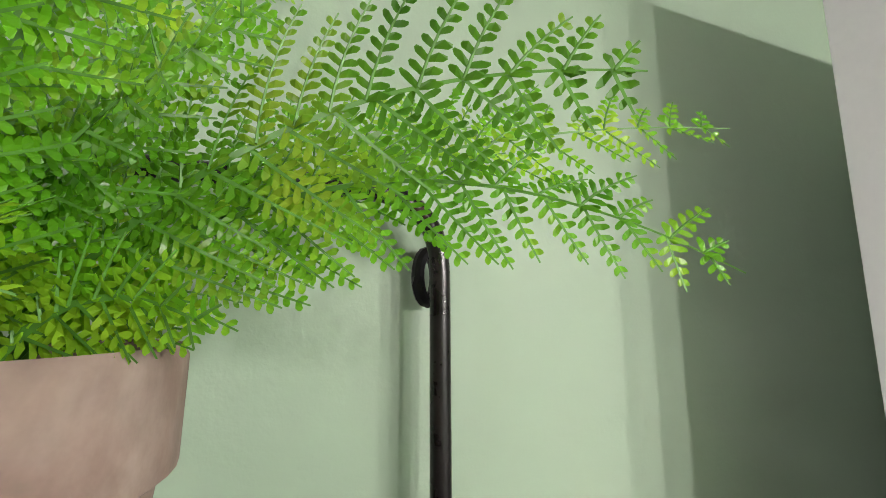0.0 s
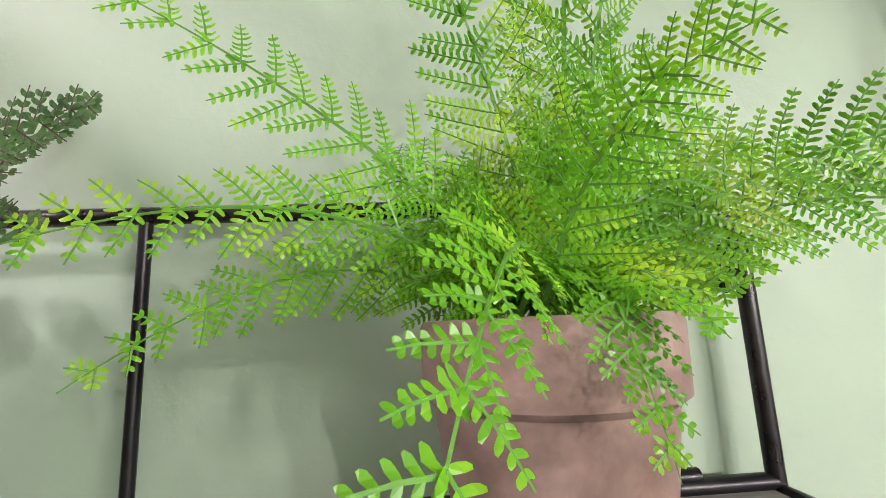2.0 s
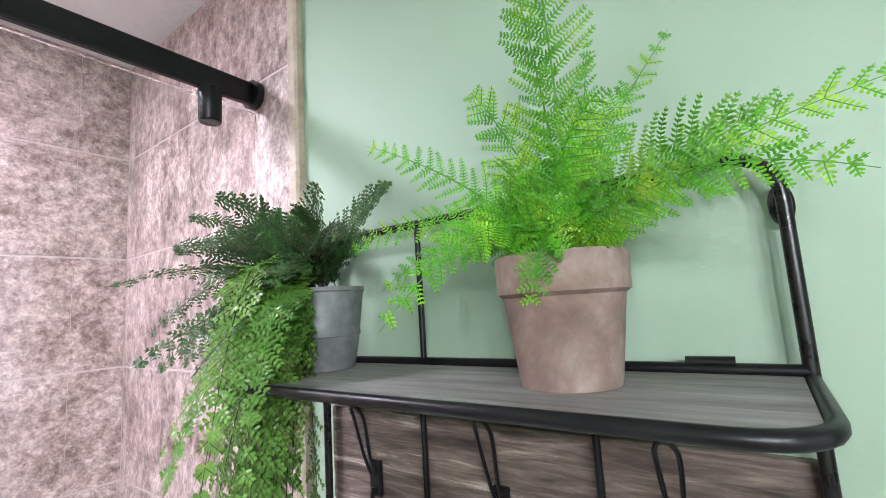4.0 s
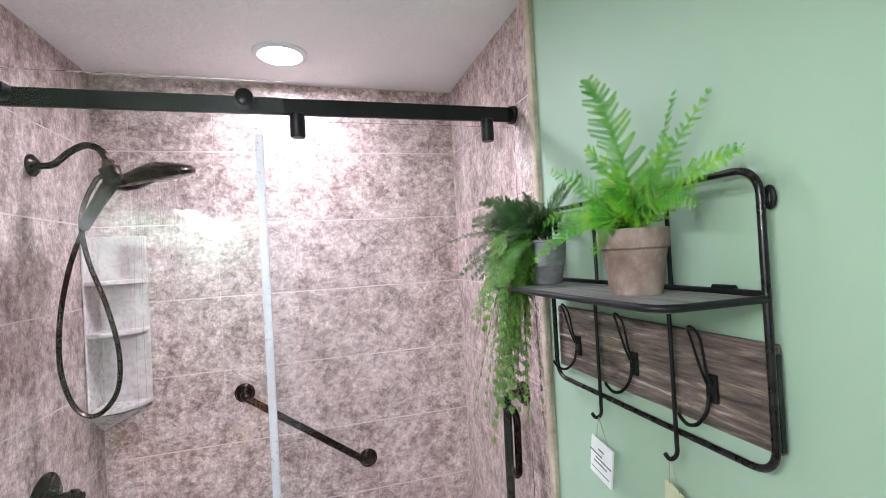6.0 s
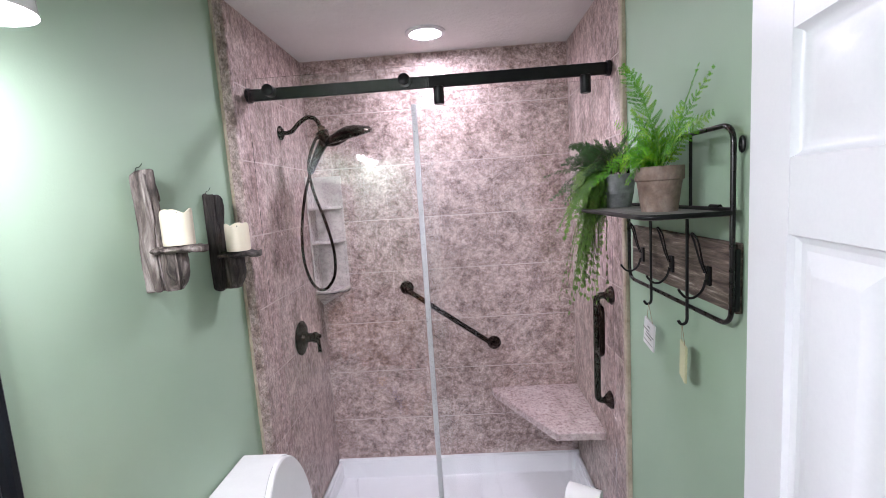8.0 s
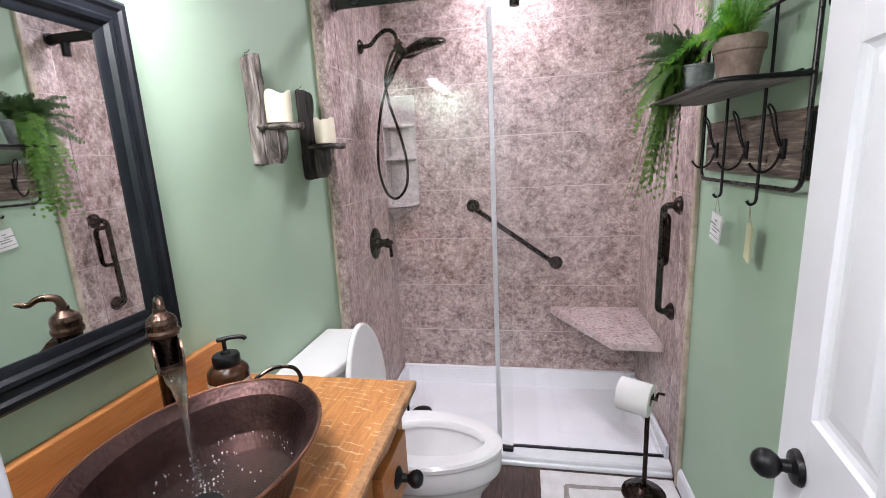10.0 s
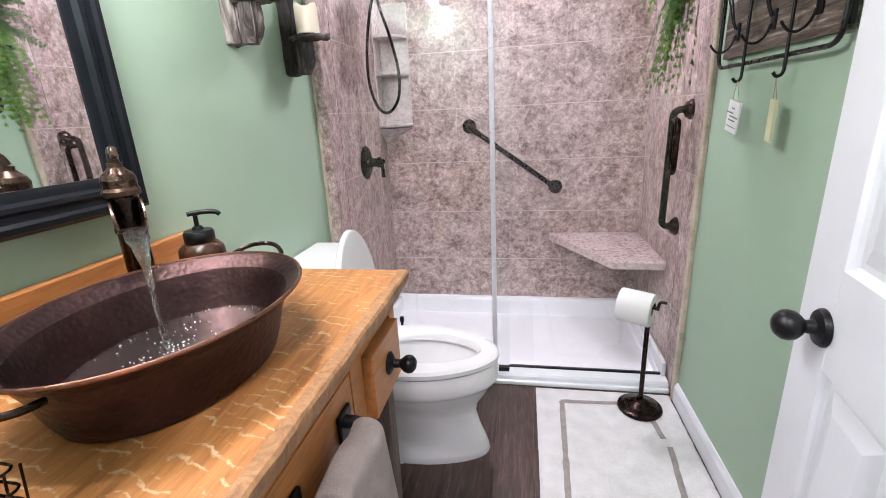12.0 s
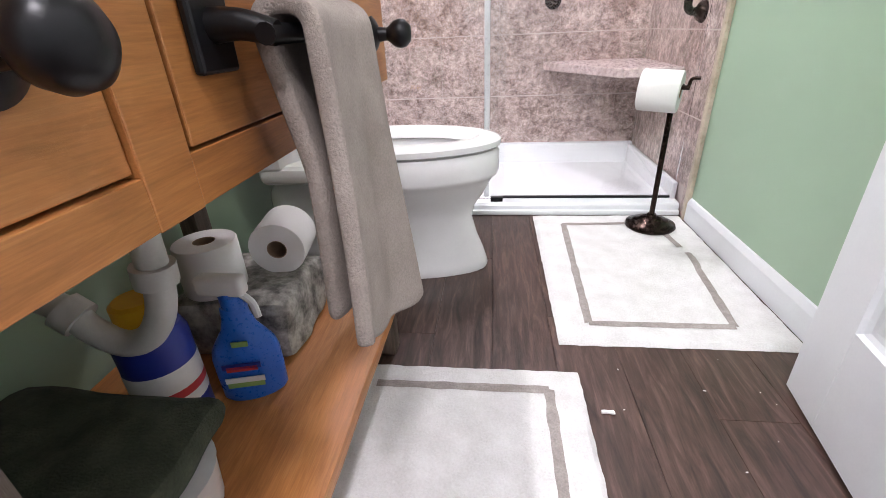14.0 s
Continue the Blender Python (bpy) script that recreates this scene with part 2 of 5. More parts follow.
M_DRIFT = surface("driftwood", [(0.38, (0.022, 0.017, 0.014)), (0.5, (0.12, 0.097, 0.085)), (0.66, (0.34, 0.305, 0.28))], 6, 0.75, stretch=(6, 6, 0.8), fine=35, fine_amount=0.4, relief=0.9, dist=0.004, distort=0.8)
M_DRIFT_DARK = surface("dark_driftwood", [(0.36, (0.010, 0.008, 0.007)), (0.5, (0.042, 0.034, 0.03)), (0.7, (0.15, 0.13, 0.117))], 6, 0.75, stretch=(6, 6, 0.8), fine=35, fine_amount=0.4, relief=0.9, dist=0.004, distort=0.8)
M_BARN = surface("barn_wood", [(0.30, (0.03, 0.021, 0.016)), (0.45, (0.10, 0.072, 0.057)), (0.58, (0.18, 0.135, 0.11)), (0.70, (0.46, 0.40, 0.345))], 5, 0.7, stretch=(10, 1.3, 13), fine=26, fine_amount=0.55, relief=0.8, dist=0.003, distort=0.7, detail=10)
M_GREYWOOD = surface("grey_shelf_wood", [(0.28, (0.13, 0.12, 0.115)), (0.5, (0.24, 0.225, 0.215)), (0.72, (0.36, 0.345, 0.33))], 6, 0.6, stretch=(10, 1, 10), fine=40, fine_amount=0.3, relief=0.4)
M_WAX = plain("ivory_wax", (0.78, 0.71, 0.56), 0.5, relief=0.1, vary=0.05)
M_POT = surface("aged_clay", [(0.28, (0.14, 0.088, 0.066)), (0.5, (0.245, 0.17, 0.138)), (0.74, (0.375, 0.30, 0.26))], 14, 0.8, fine=70, fine_amount=0.3, relief=0.4, distort=0.6)
M_BUCKET = surface("galvanised_grey", [(0.3, (0.12, 0.125, 0.13)), (0.7, (0.3, 0.31, 0.31))], 18, 0.55, 0.3, fine=60, fine_amount=0.3)
M_SOIL = plain("dark_moss", (0.03, 0.025, 0.018), 0.9, relief=0.6)
M_FERN = leaf_skin("fern_green", [(0.3, (0.06, 0.29, 0.010)), (0.5, (0.155, 0.50, 0.018)), (0.7, (0.42, 0.66, 0.04))])
M_FERN_STEM = plain("fern_stem", (0.08, 0.27, 0.03), 0.45)
M_DARKFERN = leaf_skin("dark_fern", [(0.3, (0.03, 0.10, 0.03)), (0.6, (0.085, 0.20, 0.06)), (0.78, (0.24, 0.28, 0.12))])
M_VINE = leaf_skin("trailing_fern", [(0.3, (0.11, 0.28, 0.045)), (0.6, (0.21, 0.42, 0.075)), (0.8, (0.38, 0.52, 0.13))])
M_BROWNSTEM = plain("brown_stem", (0.06, 0.035, 0.02), 0.6)
M_PAPER = plain("tissue_paper", (0.8, 0.79, 0.77), 0.9, relief=0.25, vary=0.04)
M_CARD = plain("cardboard", (0.32, 0.22, 0.14), 0.85)
M_MAT = surface("cotton_pile", [(0.3, (0.66, 0.65, 0.63)), (0.7, (0.8, 0.79, 0.78))], 16, 0.95, fine=220, fine_amount=0.3, relief=0.9, dist=0.004)
M_MATLINE = surface("taupe_pile", [(0.3, (0.27, 0.235, 0.215)), (0.7, (0.4, 0.36, 0.335))], 30, 0.95, fine=220, fine_amount=0.3, relief=0.9, dist=0.004)
M_TOWEL = surface("taupe_terry", [(0.3, (0.27, 0.225, 0.195)), (0.7, (0.40, 0.345, 0.305))], 10, 0.95, fine=420, fine_amount=0.24, relief=0.85, dist=0.0025)
M_GREENTOWEL = surface("olive_terry", [(0.3, (0.03, 0.04, 0.025)), (0.7, (0.085, 0.10, 0.065))], 18, 0.95, fine=260, fine_amount=0.35, relief=0.9, dist=0.004)
M_FOAM = plain("bubble_skin", (0.8, 0.8, 0.8), 0.08)
M_BLUE = plain("blue_plastic", (0.015, 0.13, 0.55), 0.3)
M_NAVY = plain("navy_label", (0.015, 0.03, 0.25), 0.4)
M_RED = plain("red_print", (0.5, 0.04, 0.05), 0.4)
M_YELLOW = plain("yellow_plastic", (0.75, 0.42, 0.02), 0.4)
M_LIME = plain("lime_print", (0.25, 0.42, 0.12), 0.4)
M_PLASTIC = plain("white_plastic", (0.75, 0.75, 0.74), 0.35)
M_PIPE = plain("grey_pipe", (0.62, 0.62, 0.59), 0.4)
M_AMBER = plain("amber_glass", (0.045, 0.018, 0.008), 0.08, relief=0.0)
M_LABEL = plain("cream_label", (0.6, 0.52, 0.42), 0.6)
M_INK = plain("grey_ink", (0.2, 0.2, 0.2), 0.7)
M_STRING = plain("jute_string", (0.36, 0.29, 0.2), 0.9)
M_YELLOWTAG = plain("pale_wood_tag", (0.55, 0.56, 0.35), 0.6)
M_BASKET = surface("speckled_canvas", [(0.35, (0.1, 0.095, 0.085)), (0.65, (0.45, 0.43, 0.39))], 30, 0.9)


# ---------- builders ----------
def thing(name, at, label, category, group="", kind=""):
    e = new(name)
    e.location = at
    e.empty_display_size = 0.05
    return tagged(e, label, category, group, kind)


def mesh_of(name, bm, material, smooth=True):
    me = bpy.data.meshes.new(name)
    bm.normal_update()
    bm.to_mesh(me)
    bm.free()
    me.materials.append(material)
    if smooth:
        me.polygons.foreach_set("use_smooth", [True] * len(me.polygons))
        areas = np.array([p.area for p in me.polygons])
        me.set_sharp_from_angle(angle=radians(16 if areas.max() > 0.13 * areas.sum() else 38))
    return me


def part(name, bm, material, parent, label=""):
    ob = new(name, mesh_of(name, bm, material))
    ob.parent = parent
    ob.matrix_parent_inverse = Matrix.Translation(-parent.location) if parent.type == "EMPTY" else Matrix()
    if label:
        ob["label"] = label
    return ob


def single(name, bm, material, label, category, group="", kind=""):
    return tagged(new(name, mesh_of(name, bm, material)), label, category, group, kind)


def box(a, b, bevel=0.0, seg=2, bm=None):
    t = bmesh.new()
    bmesh.ops.create_cube(t, size=1)
    for v in t.verts:
        v.co = Vector([a[i] + (b[i] - a[i]) * (v.co[i] + 0.5) for i in range(3)])
    if bevel:
        bmesh.ops.bevel(t, geom=t.edges[:], offset=bevel, segments=seg, affect="EDGES", profile=0.5)
    return join(bm, t)


def join(bm, t):
    if bm is None:
        return t
    me = bpy.data.meshes.new("tmp")
    t.to_mesh(me)
    t.free()
    bm.from_mesh(me)
    bpy.data.meshes.remove(me)
    return bm


def rings(loops, close_ends=True, bm=None, wrap=True):
    """Skin over a row of equal loops of points."""
    bm = bm or bmesh.new()
    vs = [[bm.verts.new(p) for p in loop] for loop in loops]
    n = len(vs[0])
    for a, b2 in zip(vs, vs[1:]):
        for i in range(n if wrap else n - 1):
            j = (i + 1) % n
            bm.faces.new((a[i], a[j], b2[j], b2[i]))
    if close_ends and wrap:
        bm.faces.new(vs[0][::-1])
        bm.faces.new(vs[-1])
    return bm


def lathe(profile, at, seg=32, squash=(1, 1), bm=None, axis="z", close=True):
    loops = []
    for r, h in profile:
        loop = []
        for i in range(seg):
            a = 2 * math.pi * i / seg
            u, w = max(r, 1e-4) * math.cos(a) * squash[0], max(r, 1e-4) * math.sin(a) * squash[1]
            p = {"z": (u, w, h), "x": (h, u, w), "y": (w, h, u)}[axis]
            loop.append(Vector(at) + Vector(p))
        loops.append(loop)
    return rings(loops, close, bm)


def smooth_path(pts, steps=6):
    pts = [Vector(p) for p in pts]
    out = []
    for i in range(len(pts) - 1):
        p0, p1, p2, p3 = pts[max(i - 1, 0)], pts[i], pts[i + 1], pts[min(i + 2, len(pts) - 1)]
        for s in range(steps):
            t = s / steps
            out.append(0.5 * (2 * p1 + (p2 - p0) * t + (2 * p0 - 5 * p1 + 4 * p2 - p3) * t * t + (3 * p1 - p0 - 3 * p2 + p3) * t ** 3))
    return out + [pts[-1]]


def round_path(pts, radius, steps=5):
    """A polyline with its inner corners rounded."""
    pts = [Vector(p) for p in pts]
    out = [pts[0]]
    for a, c, b2 in zip(pts, pts[1:], pts[2:]):
        r = min(radius, (a - c).length * 0.49, (b2 - c).length * 0.49)
        s, e = c + (a - c).normalized() * r, c + (b2 - c).normalized() * r
        for i in range(steps + 1):
            t = i / steps
            out.append((1 - t) ** 2 * s + 2 * t * (1 - t) * c + t * t * e)
    return out + [pts[-1]]


def tube(path, r, seg=10, bm=None, closed=False, taper=None, flat=1.0):
    path = [Vector(p) for p in path]
    n = len(path)
    loops, up = [], None
    for i, p in enumerate(path):
        if closed:
            d = path[(i + 1) % n] - path[i - 1]
        else:
            d = path[min(i + 1, n - 1)] - path[max(i - 1, 0)]
        d.normalize()
        if up is None:
            up = d.orthogonal().normalized()
        up = (up - d * up.dot(d))
        up = up.normalized() if up.length > 1e-6 else d.orthogonal().normalized()
        side = d.cross(up)
        rr = r if taper is None else r * taper(i / max(n - 1, 1))
        loops.append([p + (up * math.cos(2 * math.pi * k / seg) + side * math.sin(2 * math.pi * k / seg) * flat) * rr for k in range(seg)])
    if closed:
        loops.append([v.copy() for v in loops[0]])
    return rings(loops, not closed, bm)


def prism(poly, z0, z1, bevel=0.0):
    bm = bmesh.new()
    lo = [bm.verts.new((x, y, z0)) for x, y in poly]
    hi = [bm.verts.new((x, y, z1)) for x, y in poly]
    n = len(poly)
    bm.faces.new(lo[::-1])
    bm.faces.new(hi)
    for i in range(n):
        bm.faces.new((lo[i], lo[(i + 1) % n], hi[(i + 1) % n], hi[i]))
    bmesh.ops.recalc_face_normals(bm, faces=bm.faces[:])
    if bevel:
        bmesh.ops.bevel(bm, geom=bm.edges[:], offset=bevel, segments=2, affect="EDGES", profile=0.5)
    return bm


def rough_box(a, b, cuts, amp, seed, scale=18, bevel=0.006, squash=(1, 1, 0.25)):
    """A worn block: a finely cut box pushed about by noise."""
    bm = box(a, b, bevel)
    for ax in range(3):
        n = cuts[ax]
        for k in range(1, n):
            v = a[ax] + (b[ax] - a[ax]) * k / n
            no = Vector([1 if i == ax else 0 for i in range(3)])
            bmesh.ops.bisect_plane(bm, geom=bm.verts[:] + bm.edges[:] + bm.faces[:], plane_co=no * v, plane_no=no)
    bm.normal_update()
    for v in bm.verts:
        q = Vector([v.co[i] * squash[i] for i in range(3)]) * scale + Vector((seed, seed * 1.7, 0))
        v.co += noise.noise_vector(q) * amp
    return bm


def place(ob, m):
    ob.matrix_basis = m
    return ob

# ---------- the shell of the room ----------
XL, XR = -0.045, 1.485      # green walls
SL, SR, SB = 0.0, 1.475, 2.35   # stone faces of the shower
YS = 1.53                   # where the stone begins
YD = -0.14                  # doorway wall, room side
ZC = 2.5
JL, JR = 0.488, 1.215         # door jambs


def structure(name, bm, material, label):
    return single(name, bm, material, label, "", kind="structure")


structure("subfloor", box((-1.0, -1.9, -0.12), (2.4, 2.5, -0.008)), M_FLOOR, "dark floor base under the planks")
structure("ceiling", box((-1.0, -1.9, ZC), (2.4, 2.5, ZC + 0.1)), M_CEIL, "white textured plaster ceiling")
wall_w = structure("wall_west", box((XL - 0.1, YD, 0), (XL, 2.45, ZC)), M_GREEN, "sage green painted wall behind the vanity")
wall_e = structure("wall_east", box((XR, YD, 0), (XR + 0.1, 2.45, ZC)), M_GREEN, "sage green painted wall with the shelf")
wall_n = structure("wall_north", box((XL, SB + 0.02, 0), (XR, SB + 0.12, ZC)), M_GROUT, "wall behind the stone-look shower surround")
structure("wall_south_west", box((-1.0, YD - 0.12, 0), (JL - 0.02, YD, ZC)), M_GREEN, "green wall beside the doorway")
structure("wall_south_east", box((JR + 0.02, YD - 0.12, 0), (2.4, YD, ZC)), M_GREEN, "green wall beside the doorway")
structure("wall_over_door", box((JL - 0.02, YD - 0.12, 2.06), (JR + 0.02, YD, ZC)), M_GREEN, "green wall above the doorway")
# unseen walls added to close the space behind the doorway
structure("hall_wall_west", box((-0.6, -1.8, 0), (-0.5, YD - 0.12, ZC)), M_WHITE, "unseen plain white wall, added to close the hall")
structure("hall_wall_east", box((2.1, -1.8, 0), (2.2, YD - 0.12, ZC)), M_WHITE, "unseen plain white wall, added to close the hall")
structure("hall_wall_south", box((-0.5, -1.8, 0), (2.1, -1.7, ZC)), M_WHITE, "unseen plain white wall, added to close the hall")
frame_s = thing("door_frame", (JL, YD, 0), "white painted door frame", "", kind="structure")
for x0, x1 in ((JL - 0.02, JL), (JR, JR + 0.02)):
    part("jamb", box((x0, YD - 0.125, 0), (x1, YD + 0.004, 2.06), 0.002), M_WHITE, frame_s)
part("head_jamb", box((JL - 0.02, YD - 0.125, 2.04), (JR + 0.02, YD + 0.004, 2.06), 0.002), M_WHITE, frame_s)
for x0, x1 in ((JL - 0.075, JL - 0.004), (JR + 0.006, JR + 0.075)):
    part("casing", box((x0, YD - 0.14, 0), (x1, YD - 0.1205, 2.12), 0.006), M_WHITE, frame_s)
part("casing", box((JL - 0.075, YD - 0.14, 2.05), (JR + 0.075, YD - 0.121, 2.12), 0.006), M_WHITE, frame_s)


def baseboard(name, x_wall, out, y0, y1):
    prof = [(0, 0), (0.014, 0), (0.014, 0.072), (0.010, 0.084), (0.005, 0.092), (0, 0.094)]
    loops = [[(x_wall + out * u, y, z) for u, z in prof] for y in (y0, y1)]
    return structure(name, rings(loops), M_WHITE, "white painted baseboard with a moulded top")


baseboard("baseboard_east", XR, -1, YD, YS - 0.004)
baseboard("baseboard_west", XL, 1, 0.74, YS - 0.004)

# stone surround: backing sheets, trim and corner covers; the tiles follow at the end
structure("surround_back", box((XL, SB - 0.0006, 0), (XR, SB + 0.02, ZC)), M_GROUT, "stone-look backing of the surround")
structure("surround_west", box((XL, YS, 0), (SL - 0.0014, SB - 0.0006, ZC)), M_GROUT, "stone-look backing of the surround")
structure("surround_east", box((SR + 0.0014, YS, 0), (XR, SB - 0.0006, ZC)), M_GROUT, "stone-look backing of the surround")
bm = rings([[(XL + 0.010, YS - 0.010, z), (SL + 0.002, YS - 0.010, z), (SL + 0.006, YS - 0.004, z), (SL + 0.006, YS + 0.012, z), (XL + 0.010, YS + 0.012, z)] for z in (0.0, ZC - 0.002)])
structure("edge_west", bm, M_TILE_SIDE, "stone-look return of the surround")
bm = rings([[(XL + 0.0005, YS - 0.012, z), (XL + 0.008, YS - 0.014, z), (XL + 0.013, YS - 0.0105, z), (XL + 0.0005, YS - 0.0005, z)] for z in (0.0, ZC - 0.002)])
structure("trim_west", bm, M_TRIM, "cream stone edge trim of the surround")
bm = rings([[(XR - 0.001, YS - 0.012, z), (XR - 0.001, YS + 0.012, z), (SR - 0.008, YS + 0.012, z), (SR - 0.008, YS - 0.006, z), (SR - 0.004, YS - 0.012, z)] for z in (0.0, ZC - 0.002)])
structure("trim_east", bm, M_TRIM, "cream stone edge trim of the surround")

# ---------- door ----------
A, B = Vector((1.225, YD + 0.004, 0)), Vector((1.339, 0.5865, 0))
DW = (B - A).length
door_turn = Matrix.Translation(A) @ Matrix.Rotation(math.atan2(B.y - A.y, B.x - A.x), 4, "Z")
door = tagged(new("door"), "white painted six-panel door standing open", "door")


def door_part(name, bm, material, parent, label=""):
    ob = new(name, mesh_of(name, bm, material))
    ob.parent = parent
    if label:
        ob["label"] = label
    return ob


# local: x along the leaf, y to the room side (+) and thickness to -y
rails = [(0.012, 0.235), (0.815, 0.995), (1.62, 1.73), (1.905, 2.03)]
stile, mid = 0.118, 0.1
xs = [(0, stile), (DW / 2 - mid / 2, DW / 2 + mid / 2), (DW - stile, DW)]
for x0, x1 in xs:
    door_part("stile", box((x0, -0.035, 0.012), (x1, 0, 2.03), 0.0015), M_WHITE, door)
for z0, z1 in rails:
    for x0, x1 in ((stile, DW / 2 - mid / 2), (DW / 2 + mid / 2, DW - stile)):
        door_part("rail", box((x0, -0.034, z0), (x1, -0.0008, z1)), M_WHITE, door)
for (_, z0), (z1, _) in zip(rails, rails[1:]):
    for x0, x1 in ((stile, DW / 2 - mid / 2), (DW / 2 + mid / 2, DW - stile)):
        bm = bmesh.new()
        for s, y in ((1, 0.0), (-1, -0.035)):
            loops = []
            for inset, depth in ((0, 0.001), (0.004, 0.008), (0.012, 0.013), (0.022, 0.0135), (0.05, 0.004), (0.054, 0.003)):
                yy = y - s * depth
                q = [(x0 + inset, yy, z0 + inset), (x1 - inset, yy, z0 + inset), (x1 - inset, yy, z1 - inset), (x0 + inset, yy, z1 - inset)]
                loops.append(q)
            t = rings(loops, False)
            t.faces.new(list(t.verts)[-4:])
            join(bm, t)
        bmesh.ops.recalc_face_normals(bm, faces=bm.faces[:])
        door_part("panel", bm, M_WHITE, door)
for s, y in ((1, 0.0), (-1, -0.035)):
    kn = lathe([(0.0, 0.0), (0.034, 0.0), (0.034, 0.004), (0.030, 0.010), (0.013, 0.014), (0.0115, 0.028), (0.018, 0.033), (0.0255, 0.042), (0.0275, 0.052), (0.0255, 0.062), (0.018, 0.071), (0.009, 0.0755), (0, 0.0765)], (0, 0, 0), 28, axis="y")
    for v in kn.verts:
        v.co = Vector((v.co.x + DW - 0.096, y + s * v.co.y, v.co.z + 0.884))
    bmesh.ops.recalc_face_normals(kn, faces=kn.faces[:])
    door_part("door_knob", kn, M_BLACK, door, "round matt black door knob")
for z in (0.25, 1.05, 1.8):
    door_part("hinge", tube([(0.0, 0.006, z - 0.045), (0.0, 0.006, z + 0.045)], 0.006, 8), M_BLACK, door, "black hinge")
door.matrix_basis = door_turn

# ---------- shower base ----------
pan = thing("shower_pan", (0.7, 1.6, 0), "white acrylic shower pan with a low threshold", "shower pan")
x0, x1, y0, y1 = SL + 0.004, SR - 0.004, 1.585, SB - 0.002
bm = bmesh.new()
shape = [(0.0, 0.0), (0.0, 0.038), (0.006, 0.047), (0.05, 0.049), (0.07, 0.048), (0.082, 0.042), (0.11, 0.033), (0.4, 0.024)]
loops = []
for d, z in shape:
    back = 0.07 if z > 0.041 else 0
    e = min(d * 0.3, 0.05)
    loops.append([(x0 + e, y0 + d, z), (x1 - e, y0 + d, z), (x1 - e, y1 - e, z + back * (d > 0)), (x0 + e, y1 - e, z + back * (d > 0))])
t = rings(loops, False)
t.faces.new(list(t.verts)[-4:])
bmesh.ops.recalc_face_normals(t, faces=t.faces[:])
part("basin", t, M_ACRYLIC, pan)
part("rim", rings([[(x0, SB - 0.045 + 20 * (z - 0.03) * 0.012, z), (x1, SB - 0.045 + 20 * (z - 0.03) * 0.012, z), (x1, SB - 0.003, z2), (x0, SB - 0.003, z2)] for z, z2 in ((0.02, 0.02), (0.125, 0.13))]), M_ACRYLIC, pan)
for xa, xb in ((x0, x0 + 0.02), (x1 - 0.02, x1)):
    part("rim", box((xa, y0 + 0.05, 0.03), (xb, SB - 0.046, 0.12), 0.006), M_ACRYLIC, pan)
drain = lathe([(0, 0.0), (0.056, 0.0), (0.056, 0.004), (0.048, 0.007), (0, 0.007)], (0.21, 1.945, 0.0265), 28)
part("drain_cover", drain, M_BLACK, pan, "round black drain cover")
part("toe_strip", box((x0, 1.567, 0), (x1, 1.5855, 0.022), 0.005), M_ACRYLIC, pan)

# ---------- shower door ----------
sd = thing("shower_enclosure", (0.73, 1.64, 0.07), "frameless glass sliding shower door hung from a black rail", "shower door")
part("rail", box((0.012, 1.652, 2.144), (1.462, 1.668, 2.192), 0.004), M_BLACK, sd, "flat matt black rail")
for x in (0.001, 1.458):
    part("rail_end", lathe([(0, 0), (0.03, 0), (0.03, 0.014), (0, 0.014)], (x, 1.660, 2.168), 20, axis="x"), M_BLACK, sd)
slide = part("sliding_pane", box((0.018, 1.612, 0.06), (0.755, 1.620, 2.222)), M_GLASS, sd, "clear sliding glass pane")
fixed = part("fixed_pane", box((0.695, 1.650, 0.055), (1.466, 1.658, 2.125)), M_GLASS, sd, "clear fixed glass pane")
slide.visible_shadow = fixed.visible_shadow = False
part("seal_strip", box((0.672, 1.6495, 0.055), (0.694, 1.658, 2.085), 0.003), M_SEAL, sd, "frosted vertical seal strip")
for x in (0.105, 0.655):
    part("roller", lathe([(0, 0), (0.019, 0), (0.023, 0.003), (0.023, 0.044), (0.02, 0.048), (0, 0.048)], (x, 1.605, 2.175), 26, axis="y"), M_BLACK, sd, "round black roller")
for x in (0.788, 1.374):
    part("clamp", lathe([(0, 0), (0.019, 0), (0.021, 0.003), (0.021, 0.068), (0.018, 0.071), (0, 0.071)], (x, 1.656, 2.078), 20), M_BLACK, sd, "black glass clamp")
part("bottom_track", box((0.75, 1.646, 0.0485), (1.462, 1.664, 0.058), 0.002), M_BLACK, sd, "thin black bottom track")
part("guide_block", box((0.70, 1.604, 0.0485), (0.752, 1.632, 0.068), 0.002), M_BLACK, sd, "small black floor guide")

# ---------- shower fittings ----------
sh = thing("rain_shower", (0.0, 1.96, 2.06), "oil-rubbed bronze shower head with a hand shower and hose", "shower head")
part("wall_flange", lathe([(0, 0), (0.034, 0), (0.034, 0.005), (0.024, 0.014), (0.011, 0.016), (0, 0.016)], (0.001, 1.96, 2.06), 26, axis="x"), M_BRONZE, sh)
part("arm", tube(smooth_path([(0.005, 1.96, 2.06), (0.055, 1.96, 2.062), (0.10, 1.957, 2.10), (0.145, 1.954, 2.122), (0.185, 1.952, 2.108), (0.205, 1.95, 2.066)]), 0.0105, 12), M_BRONZE, sh)
part("swivel_nut", lathe([(0, -0.016), (0.017, -0.016), (0.019, 0.0), (0.017, 0.016), (0, 0.016)], (0.207, 1.95, 2.06), 18), M_BRASS, sh, "polished bronze nut")
